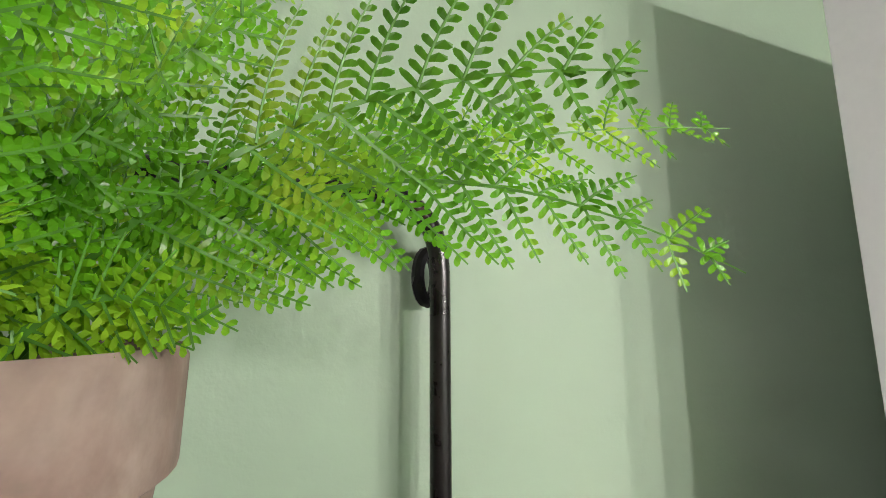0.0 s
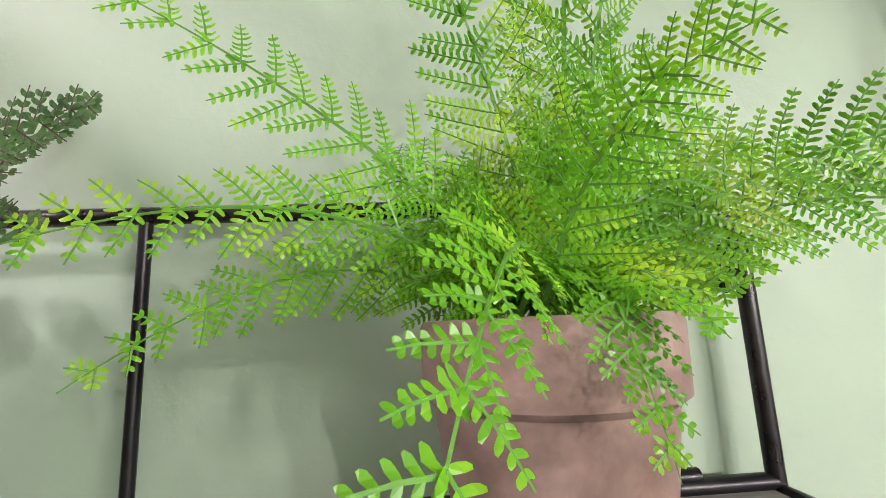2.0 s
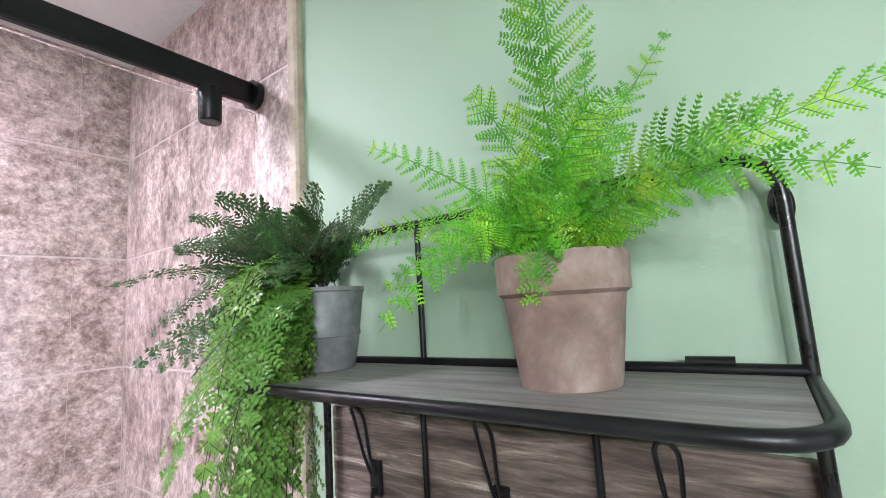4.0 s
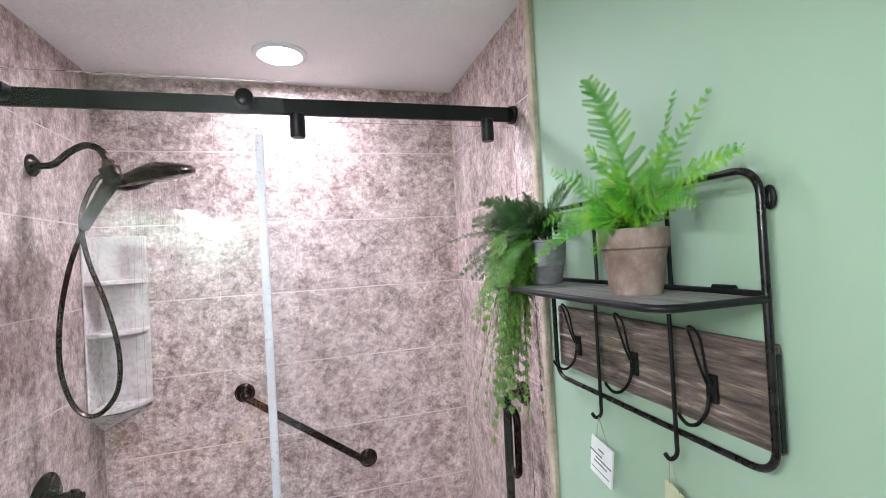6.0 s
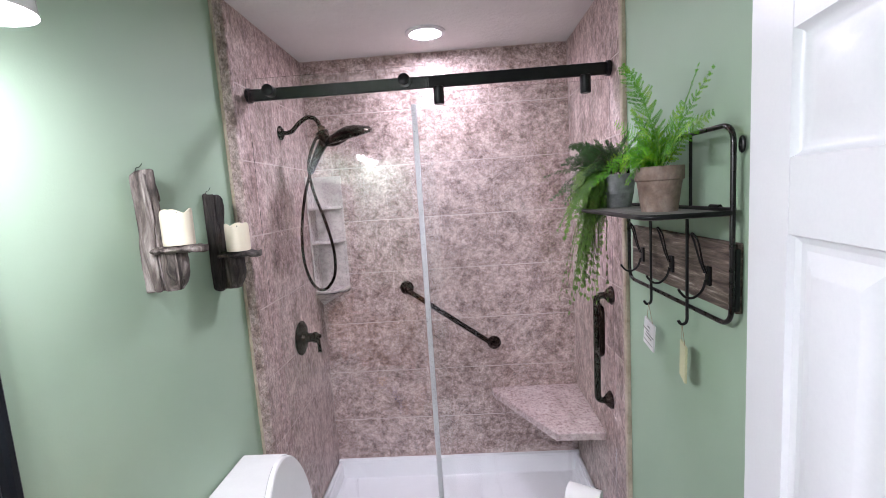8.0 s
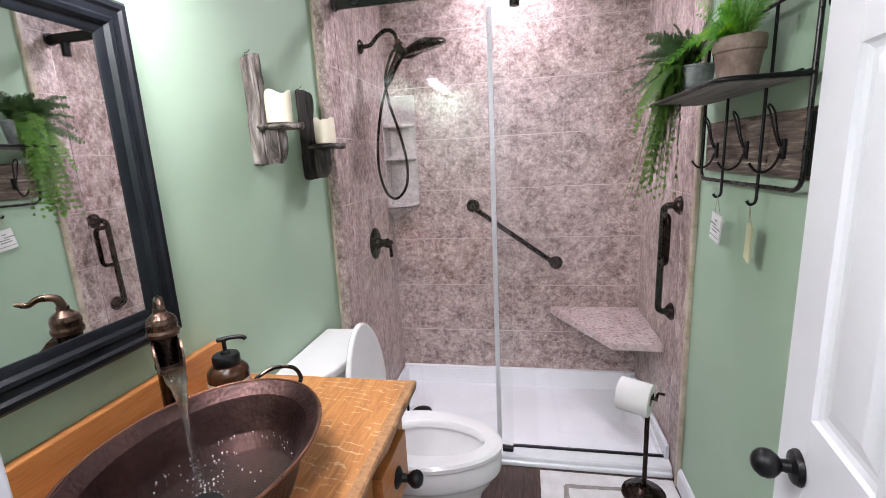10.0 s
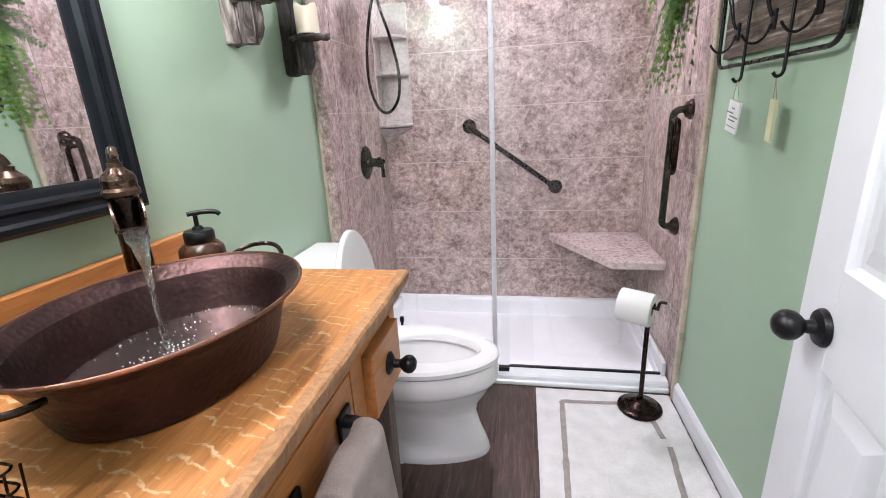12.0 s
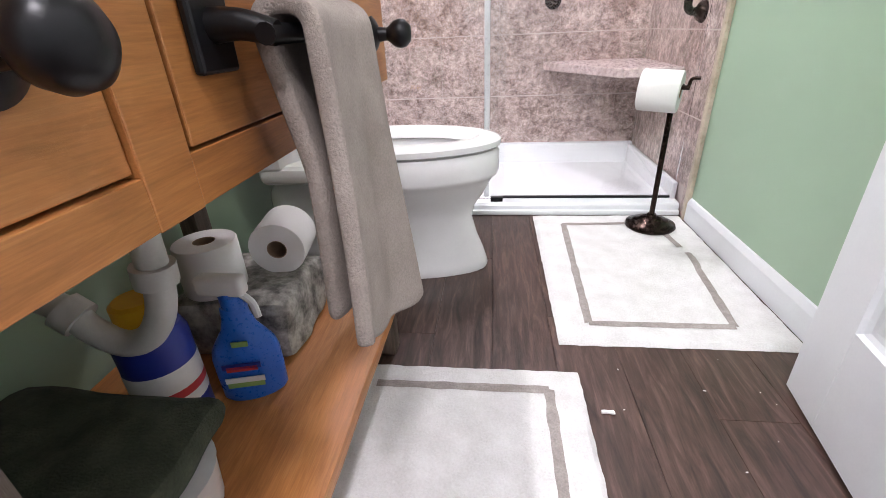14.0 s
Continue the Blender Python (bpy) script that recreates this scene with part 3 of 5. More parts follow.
bm = lathe([(0, 0.038), (0.022, 0.036), (0.05, 0.026), (0.09, 0.008), (0.098, -0.006), (0.094, -0.018), (0.08, -0.022), (0, -0.022)], (0, 0, 0), 36)
bmesh.ops.transform(bm, matrix=pose(0.335, 1.95, 2.03, 10, -12, 0) @ Matrix.Diagonal((1.2, 1, 1, 1)), verts=bm.verts[:])
part("spray_face", bm, M_BRONZE, sh)
part("yoke", tube(smooth_path([(0.207, 1.95, 2.05), (0.225, 1.95, 2.01), (0.27, 1.95, 2.005), (0.33, 1.95, 2.03)]), 0.026, 12, taper=lambda u: 1.15 - 0.3 * u), M_BRONZE, sh)
bm = tube(smooth_path([(0.215, 1.94, 2.0), (0.175, 1.94, 1.935), (0.135, 1.942, 1.86)]), 0.019, 14, taper=lambda u: 1.25 - 0.5 * u)
part("hand_shower", bm, M_BRONZE, sh)
part("cradle", lathe([(0, -0.02), (0.022, -0.02), (0.024, 0), (0.02, 0.02), (0, 0.02)], (0.215, 1.942, 2.0), 18), M_BRONZE, sh)
hose = smooth_path([(0.135, 1.942, 1.86), (0.095, 1.94, 1.74), (0.065, 1.94, 1.58), (0.062, 1.94, 1.43), (0.095, 1.94, 1.315), (0.15, 1.94, 1.285), (0.205, 1.94, 1.35), (0.215, 1.94, 1.47), (0.185, 1.945, 1.62), (0.14, 1.948, 1.77), (0.128, 1.95, 1.90), (0.17, 1.95, 2.01), (0.205, 1.95, 2.03)], 8)
part("hose", tube(hose, 0.0075, 8), M_BRONZE, sh, "flexible metal hose")
# strands stand in for the vanity lamps' reflection on the shower glass
rnd = random.Random(4)
for k in range(34):
    a, u = rnd.uniform(0, 6.28), math.sqrt(rnd.random())
    s = Vector((0.34 + 0.085 * u * math.cos(a), 1.95 + 0.075 * u * math.sin(a), 2.017 + 0.02 * math.cos(a) * u))
    d = Vector((0.02 + 0.2 * u * math.cos(a) * 0.3, 0.08 * u * math.sin(a), -1)).normalized()
    L = rnd.uniform(0.3, 0.9)
    part("glare_strand", tube([s, s + d * L * 0.5, s + d * L + Vector((0.01, 0, 0))], 0.0011, 4, taper=lambda q: 1 - 0.6 * q), M_STRAND, sh, "thin clear strand standing in for lamp reflections on the glass").visible_shadow = False

vv = thing("shower_valve", (0.0, 1.954, 1.039), "round dark bronze shower valve with a lever", "shower valve")
part("escutcheon", lathe([(0, 0), (0.086, 0), (0.086, 0.004), (0.075, 0.010), (0.04, 0.014), (0, 0.014)], (0.001, 1.954, 1.039), 36, axis="x"), M_BRONZE, vv)
part("stem", lathe([(0, 0.012), (0.034, 0.012), (0.03, 0.03), (0.022, 0.034), (0.022, 0.06), (0.027, 0.064), (0.027, 0.078), (0.018, 0.088), (0, 0.088)], (0.001, 1.954, 1.039), 26, axis="x"), M_BRONZE, vv)
part("lever", tube([(0.086, 1.954, 1.052), (0.088, 1.953, 1.0), (0.09, 1.951, 0.962)], 0.009, 10, taper=lambda u: 0.8 + 0.35 * u), M_BRONZE, vv)
part("lever_arm", tube([(0.07, 1.954, 1.039), (0.1, 1.954, 1.045)], 0.011, 10), M_BRONZE, vv)


def flange(at, d):
    bm = lathe([(0, 0), (0.04, 0), (0.04, 0.006), (0.033, 0.012), (0.03, 0.02), (0.02, 0.026), (0.016, 0.03), (0, 0.03)], (0, 0, 0), 26)
    bmesh.ops.transform(bm, matrix=Matrix.Translation(at) @ Vector(d).to_track_quat("Z", "Y").to_matrix().to_4x4(), verts=bm.verts[:])
    return bm


gb = thing("grab_bar", (0.75, 2.34, 1.0), "slanted oil-rubbed bronze grab bar on the stone wall", "grab bar")
P, Q = Vector((0.505, SB, 1.188)), Vector((0.998, SB, 0.829))
out = Vector((0, -0.055, 0))
part("bar", tube(round_path([P, P + out, Q + out, Q], 0.03), 0.0145, 14), M_BRONZE, gb)
part("flange", flange(P, (0, -1, 0)), M_BRONZE, gb)
part("flange", flange(Q, (0, -1, 0)), M_BRONZE, gb)

g2 = thing("grab_rail", (SR, 1.71, 0.98), "upright bronze grab bar with a looped hand rail", "grab bar")
out = Vector((-0.06, 0, 0))
P, Q = Vector((SR, 1.70, 1.236)), Vector((SR, 1.735, 0.745))
part("bar", tube(round_path([P, P + out + Vector((0, 0.02, 0)), Q + out, Q], 0.035), 0.0145, 14), M_BRONZE, g2)
part("loop", tube(round_path([(1.415, 1.715, 1.20), (1.413, 1.64, 1.195), (1.413, 1.645, 0.99), (1.415, 1.735, 0.985)], 0.03), 0.012, 12), M_BRONZE, g2)
part("flange", flange(P, (-1, 0, 0)), M_BRONZE, g2)
part("flange", flange(Q, (-1, 0, 0)), M_BRONZE, g2)

bench = thing("shower_bench", (1.3, 2.1, 0.53), "pinkish stone-look corner shower seat", "shower seat")
seat_poly = [(0.965, SB - 0.001), (0.975, 2.29), (1.238, 1.806), (SR - 0.001, 1.800), (SR - 0.001, SB - 0.001)]
M_SEAT = surface("seat_stone", [(0.3, (0.36, 0.27, 0.255)), (0.52, (0.50, 0.40, 0.385)), (0.72, (0.62, 0.53, 0.51))], 11, 0.3, fine=60, fine_amount=0.35, distort=0.9)
part("slab", prism(seat_poly, 0.512, 0.551, 0.005), M_SEAT, bench)
part("front_edge", tube([(0.979, 2.283, 0.531), (1.238, 1.807, 0.531), (1.47, 1.801, 0.531)], 0.0005, 4), M_SEAT, bench)

cs = thing("corner_caddy", (0.06, 2.3, 1.5), "white marbled corner caddy with three shelves", "shower shelf")
M_CADDY = surface("white_marble", [(0.3, (0.40, 0.35, 0.335)), (0.6, (0.55, 0.50, 0.48)), (0.8, (0.65, 0.61, 0.59))], 7, 0.3, distort=0.8)
part("back_panel", box((0.0005, SB - 0.012, 1.2), (0.172, SB - 0.003, 1.86), 0.004), M_CADDY, cs)
part("side_panel", box((0.001, 2.222, 1.2), (0.010, SB - 0.0125, 1.86), 0.004), M_CADDY, cs)
for z in (1.675, 1.485, 1.205):
    part("shelf", prism([(0.0105, SB - 0.0125), (0.0105, 2.222), (0.05, 2.212), (0.11, 2.228), (0.158, 2.28), (0.171, SB - 0.0125)], z, z + 0.016, 0.003), M_CADDY, cs)
bm = bmesh.new()
vs = [bm.verts.new(p) for p in ((0.001, SB - 0.003, 1.199), (0.001, 2.222, 1.199), (0.11, 2.228, 1.199), (0.171, SB - 0.003, 1.199), (0.004, SB - 0.006, 1.11))]
bm.faces.new(vs[:4])
for i in range(4):
    bm.faces.new((vs[i], vs[4], vs[(i + 1) % 4]))
bmesh.ops.recalc_face_normals(bm, faces=bm.faces[:])
part("wedge", bm, M_CADDY, cs)

ll = thing("recessed_light", SHOWER_LAMP, "round recessed LED ceiling light, switched on", "ceiling light")
part("trim_ring", lathe([(0.078, -0.001), (0.098, -0.001), (0.098, -0.006), (0.09, -0.012), (0.078, -0.012)], SHOWER_LAMP, 36, close=False), M_WHITE, ll)
part("diffuser", lathe([(0, -0.001), (0.079, -0.001), (0.079, -0.009), (0, -0.011)], SHOWER_LAMP, 36), M_LED, ll)
# glowing disc added out of view to go with the hall fill
hl = thing("hall_fill_disc", HALL_FILL, "glowing ceiling disc added in the unseen hall as fill light", "ceiling light")
part("diffuser", lathe([(0, -0.001), (0.16, -0.001), (0.16, -0.012), (0.15, -0.018), (0, -0.02)], HALL_FILL, 36), M_LED, hl)

# ---------- toilet ----------
TY = 1.13


def egg(a, b, cx, n=40, pinch=0.12):
    """Elongated oval: long towards +x."""
    o = []
    for i in range(n):
        t = 2 * math.pi * i / n
        c, s = math.cos(t), math.sin(t)
        o.append((cx + a * c, TY + b * s * (1 - pinch * c)))
    return o


def tank_plan(grow):
    """Tank seen from above, its front bowed."""
    y0, y1 = TY - 0.20 - grow, TY + 0.217 + grow
    front = [(0.125 + grow + 0.055 * math.sin(math.pi * k / 12) ** 0.8, y0 + (y1 - y0) * k / 12) for k in range(13)]
    return [(XL + 0.010 - grow * 0.2, y1), (XL + 0.010 - grow * 0.2, y0)] + front


toi = thing("toilet", (0.4, TY, 0), "white porcelain toilet with its lid raised", "toilet")
part("tank", prism(tank_plan(0.0), 0.385, 0.742, 0.012), M_PORCELAIN, toi)
part("tank_lid", prism(tank_plan(0.01), 0.743, 0.779, 0.008), M_PORCELAIN, toi)
part("flush_lever", tube([(0.15, 0.94, 0.70), (0.185, 0.94, 0.70), (0.192, 1.0, 0.695)], 0.007, 8), M_BRONZE, toi)
prof = [(0.0, 0.27, 0.112, 0.42), (0.012, 0.274, 0.114, 0.42), (0.03, 0.27, 0.110, 0.42), (0.07, 0.258, 0.098, 0.42), (0.12, 0.238, 0.09, 0.42), (0.18, 0.222, 0.088, 0.42), (0.22, 0.226, 0.10, 0.425), (0.26, 0.244, 0.13, 0.435), (0.30, 0.26, 0.156, 0.44), (0.318, 0.266, 0.166, 0.445), (0.324, 0.273, 0.173, 0.448), (0.335, 0.278, 0.1775, 0.448), (0.395, 0.279, 0.1785, 0.448), (0.404, 0.272, 0.172, 0.448), (0.405, 0.205, 0.118, 0.474), (0.385, 0.2, 0.114, 0.474), (0.33, 0.155, 0.092, 0.47), (0.28, 0.095, 0.066, 0.455), (0.25, 0.05, 0.04, 0.45)]
part("bowl", rings([[(x, y, z) for x, y in egg(a, b2, cx)] for z, a, b2, cx in prof], True), M_PORCELAIN, toi)
part("trapway", box((0.02, 1.0, 0.06), (0.32, 1.21, 0.33), 0.05, 4), M_PORCELAIN, toi)
part("deck", box((0.05, 0.93, 0.345), (0.29, 1.28, 0.404), 0.025, 3), M_PORCELAIN, toi)
seat = rings([[(x, y, z) for x, y in egg(a, b2, cx)] for z, a, b2, cx in ((0.4115, 0.276, 0.177, 0.450), (0.4145, 0.281, 0.183, 0.450), (0.430, 0.282, 0.184, 0.450), (0.439, 0.272, 0.175, 0.450), (0.441, 0.25, 0.155, 0.455), (0.4385, 0.200, 0.112, 0.468), (0.430, 0.191, 0.104, 0.470), (0.4115, 0.188, 0.101, 0.470))], False)
part("seat_ring", seat, M_PORCELAIN, toi)
lid = rings([[(x - 0.17, y, z) for x, y in egg(a, b2, 0.40)] for z, a, b2 in ((0, 0.224, 0.172), (0.004, 0.23, 0.178), (0.016, 0.232, 0.18), (0.022, 0.224, 0.172))])
bmesh.ops.transform(lid, matrix=Matrix.Translation((0.248, 0, 0.43)) @ Matrix.Rotation(radians(-94), 4, "Y"), verts=lid.verts[:])
part("lid", lid, M_PORCELAIN, toi)
for y in (TY - 0.07, TY + 0.07):
    part("seat_hinge", lathe([(0, 0), (0.014, 0), (0.014, 0.03), (0, 0.03)], (0.2, y, 0.404), 14), M_PORCELAIN, toi)
for s in (-1, 1):
    part("bolt_cap", lathe([(0, 0), (0.014, 0), (0.012, 0.012), (0, 0.016)], (0.36, TY + s * 0.105, 0.0), 12), M_PORCELAIN, toi)
sb = thing("toilet_brush", (0.272, 1.47, 0), "slim black toilet brush standing behind the toilet", "toilet brush")
part("holder", lathe([(0, 0), (0.045, 0), (0.045, 0.2), (0.038, 0.21), (0, 0.21)], (0.272, 1.47, 0), 20), M_BLACK, sb)
part("handle", lathe([(0, 0.2), (0.007, 0.2), (0.006, 0.36), (0.011, 0.375), (0.009, 0.39), (0, 0.392)], (0.272, 1.47, 0), 12), M_BLACK, sb)

# ---------- vanity ----------
van = thing("vanity", (0.25, 0.3, 0.0), "rustic orange oak vanity with open lower shelf", "vanity")
top = part("countertop", box((XL + 0.004, YD + 0.006, 0.850), (0.506, 0.734, 0.8905), 0.003), M_TOP, van, "saw-marked oak counter top")
loops = []
for i in range(81):
    y = YD + 0.006 + (0.736 - YD - 0.006) * i / 80
    w = noise.noise(Vector((y * 14, 2.0, 0))) * 0.006 + noise.noise(Vector((y * 45, 7.0, 0))) * 0.003
    w2 = noise.noise(Vector((y * 11, 9.0, 0))) * 0.008
    loops.append([(0.50, y, 0.848), (0.516 + w2, y, 0.848), (0.525 + w2 * 0.6 + w * 0.4, y, 0.866), (0.528 + w * 0.7, y, 0.885), (0.524 + w * 0.3, y, 0.8902), (0.50, y, 0.8902)])
part("rough_edge", rings(loops), M_OAK_EDGE, top, "hewn rough front edge of the counter")
part("backsplash", box((XL + 0.001, YD + 0.006, 0.8906), (-0.018, 0.70, 1.012), 0.003), M_OAK, van, "oak plank upstand")
FX = 0.49
ZB, ZT = 0.612, 0.848
part("carcass", box((0.02, YD + 0.01, 0.64), (FX - 0.022, 0.695, ZT - 0.001)), M_OAK, van)
holes = [(-0.105, 0.045, 0.652, 0.806), (0.095, 0.402, 0.655, 0.804), (0.462, 0.658, 0.646, 0.797)]
ys = [YD + 0.008, -0.105, 0.045, 0.095, 0.402, 0.462, 0.658, 0.70]
for y0, y1 in zip(ys[::2], ys[1::2]):
    part("stile", box((FX - 0.021, y0, ZB), (FX, y1, ZT), 0.0015), M_OAK, van)
for y0, y1, z0, z1 in holes:
    part("rail", box((FX - 0.0205, y0, ZB + 0.001), (FX - 0.0006, y1, z0 - 0.002), 0.001), M_OAK, van)
    part("rail", box((FX - 0.0205, y0, z1 + 0.002), (FX - 0.0006, y1, ZT), 0.001), M_OAK, van)


def knob(at):
    return lathe([(0, 0), (0.026, 0), (0.027, 0.003), (0.021, 0.008), (0.011, 0.013), (0.0095, 0.026), (0.013, 0.031), (0.019, 0.038), (0.0215, 0.047), (0.0195, 0.056), (0.012, 0.063), (0, 0.065)], at, 36, axis="x")


y0, y1, z0, z1 = holes[0]
d1 = part("drawer_front", box((FX - 0.016, y0 + 0.003, z0 + 0.001), (FX - 0.004, y1 - 0.002, z1 - 0.001), 0.0015), M_OAK, van)
part("knob", knob((FX - 0.004, -0.02, 0.728)), M_BLACK, d1, "turned black wooden knob")
y0, y1, z0, z1 = holes[1]
d2 = part("drawer_front", box((FX - 0.014, y0 + 0.006, z0 + 0.001), (FX - 0.001, y1 - 0.003, z1 - 0.003), 0.0015), M_OAK, van)
y0, y1, z0, z1 = holes[2]
d3 = part("drawer_front", box((FX - 0.01, y0 + 0.003, z0), (FX + 0.022, y1 - 0.003, z1 - 0.003), 0.002), M_OAK, van, "small drawer left slightly open")
part("knob", knob((FX + 0.022, 0.566, 0.722)), M_BLACK, d3, "turned black wooden knob")
for x, y in ((0.425, 0.648), (0.0, 0.648), (0.425, YD + 0.012), (0.0, YD + 0.012)):
    part("leg", rough_box((x, y, 0.0), (x + 0.046, y + 0.05, 0.64), (2, 2, 22), 0.003, x + y, 20, 0.004), M_DARKWOOD, van, "dark weathered wooden post")
part("lower_shelf", rough_box((XL + 0.006, YD + 0.01, 0.118), (0.478, 0.70, 0.15), (2, 20, 1), 0.0015, 1.5, 12, 0.003), M_OAK, van)
for x0, x1 in ((-0.002, 0.03), (0.44, 0.472)):
    part("side_rail", box((x0, 0.66, 0.60), (x1, 0.69, 0.64)), M_DARKWOOD, van)

th = thing("towel_bar", (0.5, 0.245, 0.73), "black towel bar on the vanity front", "towel bar")
for y in (0.15, 0.345):
    part("bracket", box((FX - 0.0005, y - 0.026, 0.702), (FX + 0.008, y + 0.026, 0.758), 0.003), M_BLACK, th)
    part("arm", tube(smooth_path([(FX + 0.005, y, 0.735), (FX + 0.03, y, 0.735), (FX + 0.056, y, 0.728)]), 0.011, 12, taper=lambda u: 1.2 - 0.35 * u), M_BLACK, th)
part("rod", tube([(FX + 0.052, 0.14, 0.728), (FX + 0.052, 0.36, 0.728)], 0.008, 12), M_BLACK, th)

# towel folded over the rod
bm = bmesh.new()
nu, nv = 34, 60
rows = []
for j in range(nv + 1):
    v = j / nv
    row = []
    for i in range(nu + 1):
        u = i / nu
        spread = 0.0
        if v < 0.28:
            d = (0.28 - v) / 0.28
            z, x = 0.738 - d * 0.262, FX + 0.030 + 0.026 * min(d * 2.2, 1)
            spread = d * 0.5
        elif v < 0.36:
            q = (v - 0.28) / 0.08 * math.pi
            z, x = 0.738 + 0.012 * math.sin(q), FX + 0.052 - 0.02 * math.cos(q)
            d = 0
        else:
            d = (v - 0.36) / 0.64
            z, x = 0.738 - d * (0.292 + 0.05 * u - 0.10 * (u - 0.5) ** 2), FX + 0.074 + 0.022 * d + 0.012 * math.sin(math.pi * u) * d
            spread = d
        fold = (0.011 * math.sin(u * 8.2 + 0.7 + 1.4 * v) + 0.004 * math.sin(u * 17 + 3.4 * v)) * (0.2 + 0.9 * abs(d))
        y = 0.166 + u * 0.170 + (u - 0.55) * 0.055 * spread - (1 - u) ** 1.5 * 0.03 * spread
        row.append(bm.verts.new((x + fold, y, z + 0.004 * noise.noise(Vector((u * 6, v * 7, 3))))))
    rows.append(row)
for a, b2 in zip(rows, rows[1:]):
    for i in range(nu):
        bm.faces.new((a[i], a[i + 1], b2[i + 1], b2[i]))
towel = single("hand_towel", bm, M_TOWEL, "taupe terry hand towel hanging over the black bar", "towel")
sol = towel.modifiers.new("thickness", "SOLIDIFY")
sol.thickness, sol.offset = 0.017, 0
round_off = towel.modifiers.new("soft_edges", "SUBSURF")
round_off.levels = round_off.render_levels = 1

# ---------- on the counter ----------
SX, SY = 0.275, 0.25
sink = thing("vessel_sink", (SX, SY, 0.89), "oval hammered copper vessel sink, water running", "sink")
sections = [(0.125, 0.168, 0.8915), (0.132, 0.176, 0.897), (0.140, 0.186, 0.92), (0.150, 0.198, 0.96), (0.163, 0.213, 0.99), (0.184, 0.234, 1.011), (0.188, 0.238, 1.0135), (0.187, 0.237, 1.0155), (0.182, 0.232, 1.0135), (0.160, 0.210, 0.993), (0.147, 0.195, 0.961), (0.136, 0.183, 0.922), (0.126, 0.17, 0.902), (0.05, 0.07, 0.897)]
loops = [[(SX + a * math.cos(2 * math.pi * k / 64), SY + b2 * math.sin(2 * math.pi * k / 64), z) for k in range(64)] for a, b2, z in sections]
part("basin", rings(loops), M_COPPER, sink)
part("rim", tube([(SX + 0.187 * math.cos(2 * math.pi * k / 64), SY + 0.237 * math.sin(2 * math.pi * k / 64), 1.0145) for k in range(64)], 0.0032, 8, closed=True), M_COPPER_RIM, sink, "bright copper rolled rim")
for s in (-1, 1):
    yy = SY + s * 0.225
    part("ring_handle", tube(smooth_path([(SX - 0.055, yy, 0.998), (SX - 0.062, yy + s * 0.03, 1.006), (SX - 0.035, yy + s * 0.062, 1.016), (SX + 0.01, yy + s * 0.066, 1.016), (SX + 0.045, yy + s * 0.035, 1.006), (SX + 0.045, yy, 0.998)]), 0.0048, 8), M_BRONZE, sink, "dark wire ring handle")
part("drain", lathe([(0, 0.026), (0.03, 0.026), (0.033, 0.022), (0.03, 0.018), (0.012, 0.014), (0.012, 0.0), (0, 0.0)], (0.285, 0.22, 0.899), 28), M_BLACK, sink, "black pop-up drain")
bm = bmesh.new()
loops = []
for r in [0.02 + 0.98 * k / 26 for k in range(27)]:
    loop = []
    for k in range(72):
        a = 2 * math.pi * k / 72
        x, y = SX + 0.1375 * r * math.cos(a), SY + 0.184 * r * math.sin(a)
        dd = math.hypot(x - 0.25, y - 0.265)
        z = 0.921 + 0.0003 * math.sin(dd * 230) * math.exp(-dd * 14) + 0.0004 * noise.noise(Vector((x * 130, y * 130, 0)))
        loop.append((x, y, z))
    loops.append(loop)
w = part("water", rings(loops, False, bm), M_POOL, sink, "clear rippling water")
w.visible_shadow = False
rnd = random.Random(4)
bm = bmesh.new()
for k in range(150):
    a = rnd.uniform(0, 2 * math.pi)
    q = rnd.uniform(0.86, 0.985) if k < 70 else rnd.uniform(0.1, 1.5) ** 1.1
    x, y = (SX + 0.1365 * q * math.cos(a), SY + 0.183 * q * math.sin(a)) if k < 70 else (0.25 + 0.06 * q * math.cos(a), 0.275 + 0.06 * q * math.sin(a))
    bmesh.ops.create_icosphere(bm, subdivisions=1, radius=rnd.uniform(0.0007, 0.0018), matrix=Matrix.Translation((x, y, 0.9225)))
tagged(part("bubble_foam", bm, M_FOAM, sink), "tiny bubbles on the water", kind="stuff")

fc = thing("faucet", (0.087, 0.4, 0.89), "antique bronze waterfall faucet with a curved lever", "faucet")
part("column", lathe([(0, 0), (0.031, 0), (0.031, 0.006), (0.026, 0.012), (0.0235, 0.02), (0.0235, 0.19), (0.026, 0.194), (0.026, 0.2), (0.0245, 0.205), (0.0245, 0.262), (0, 0.262)], (0.087, 0.4, 0.8906), 28), M_BRONZE, fc)
part("collar", lathe([(0.024, 0.258), (0.030, 0.262), (0.031, 0.27), (0.028, 0.276), (0.029, 0.29), (0.025, 0.3), (0.018, 0.306), (0.012, 0.312), (0.012, 0.32), (0, 0.322)], (0.087, 0.4, 0.8906), 28), M_BRASS, fc, "turned bronze cap")
dirn = Vector((0.76, -0.65, 0))
side = Vector((0.65, 0.76, 0))
c0 = Vector((0.087, 0.4, 0))
loops = []
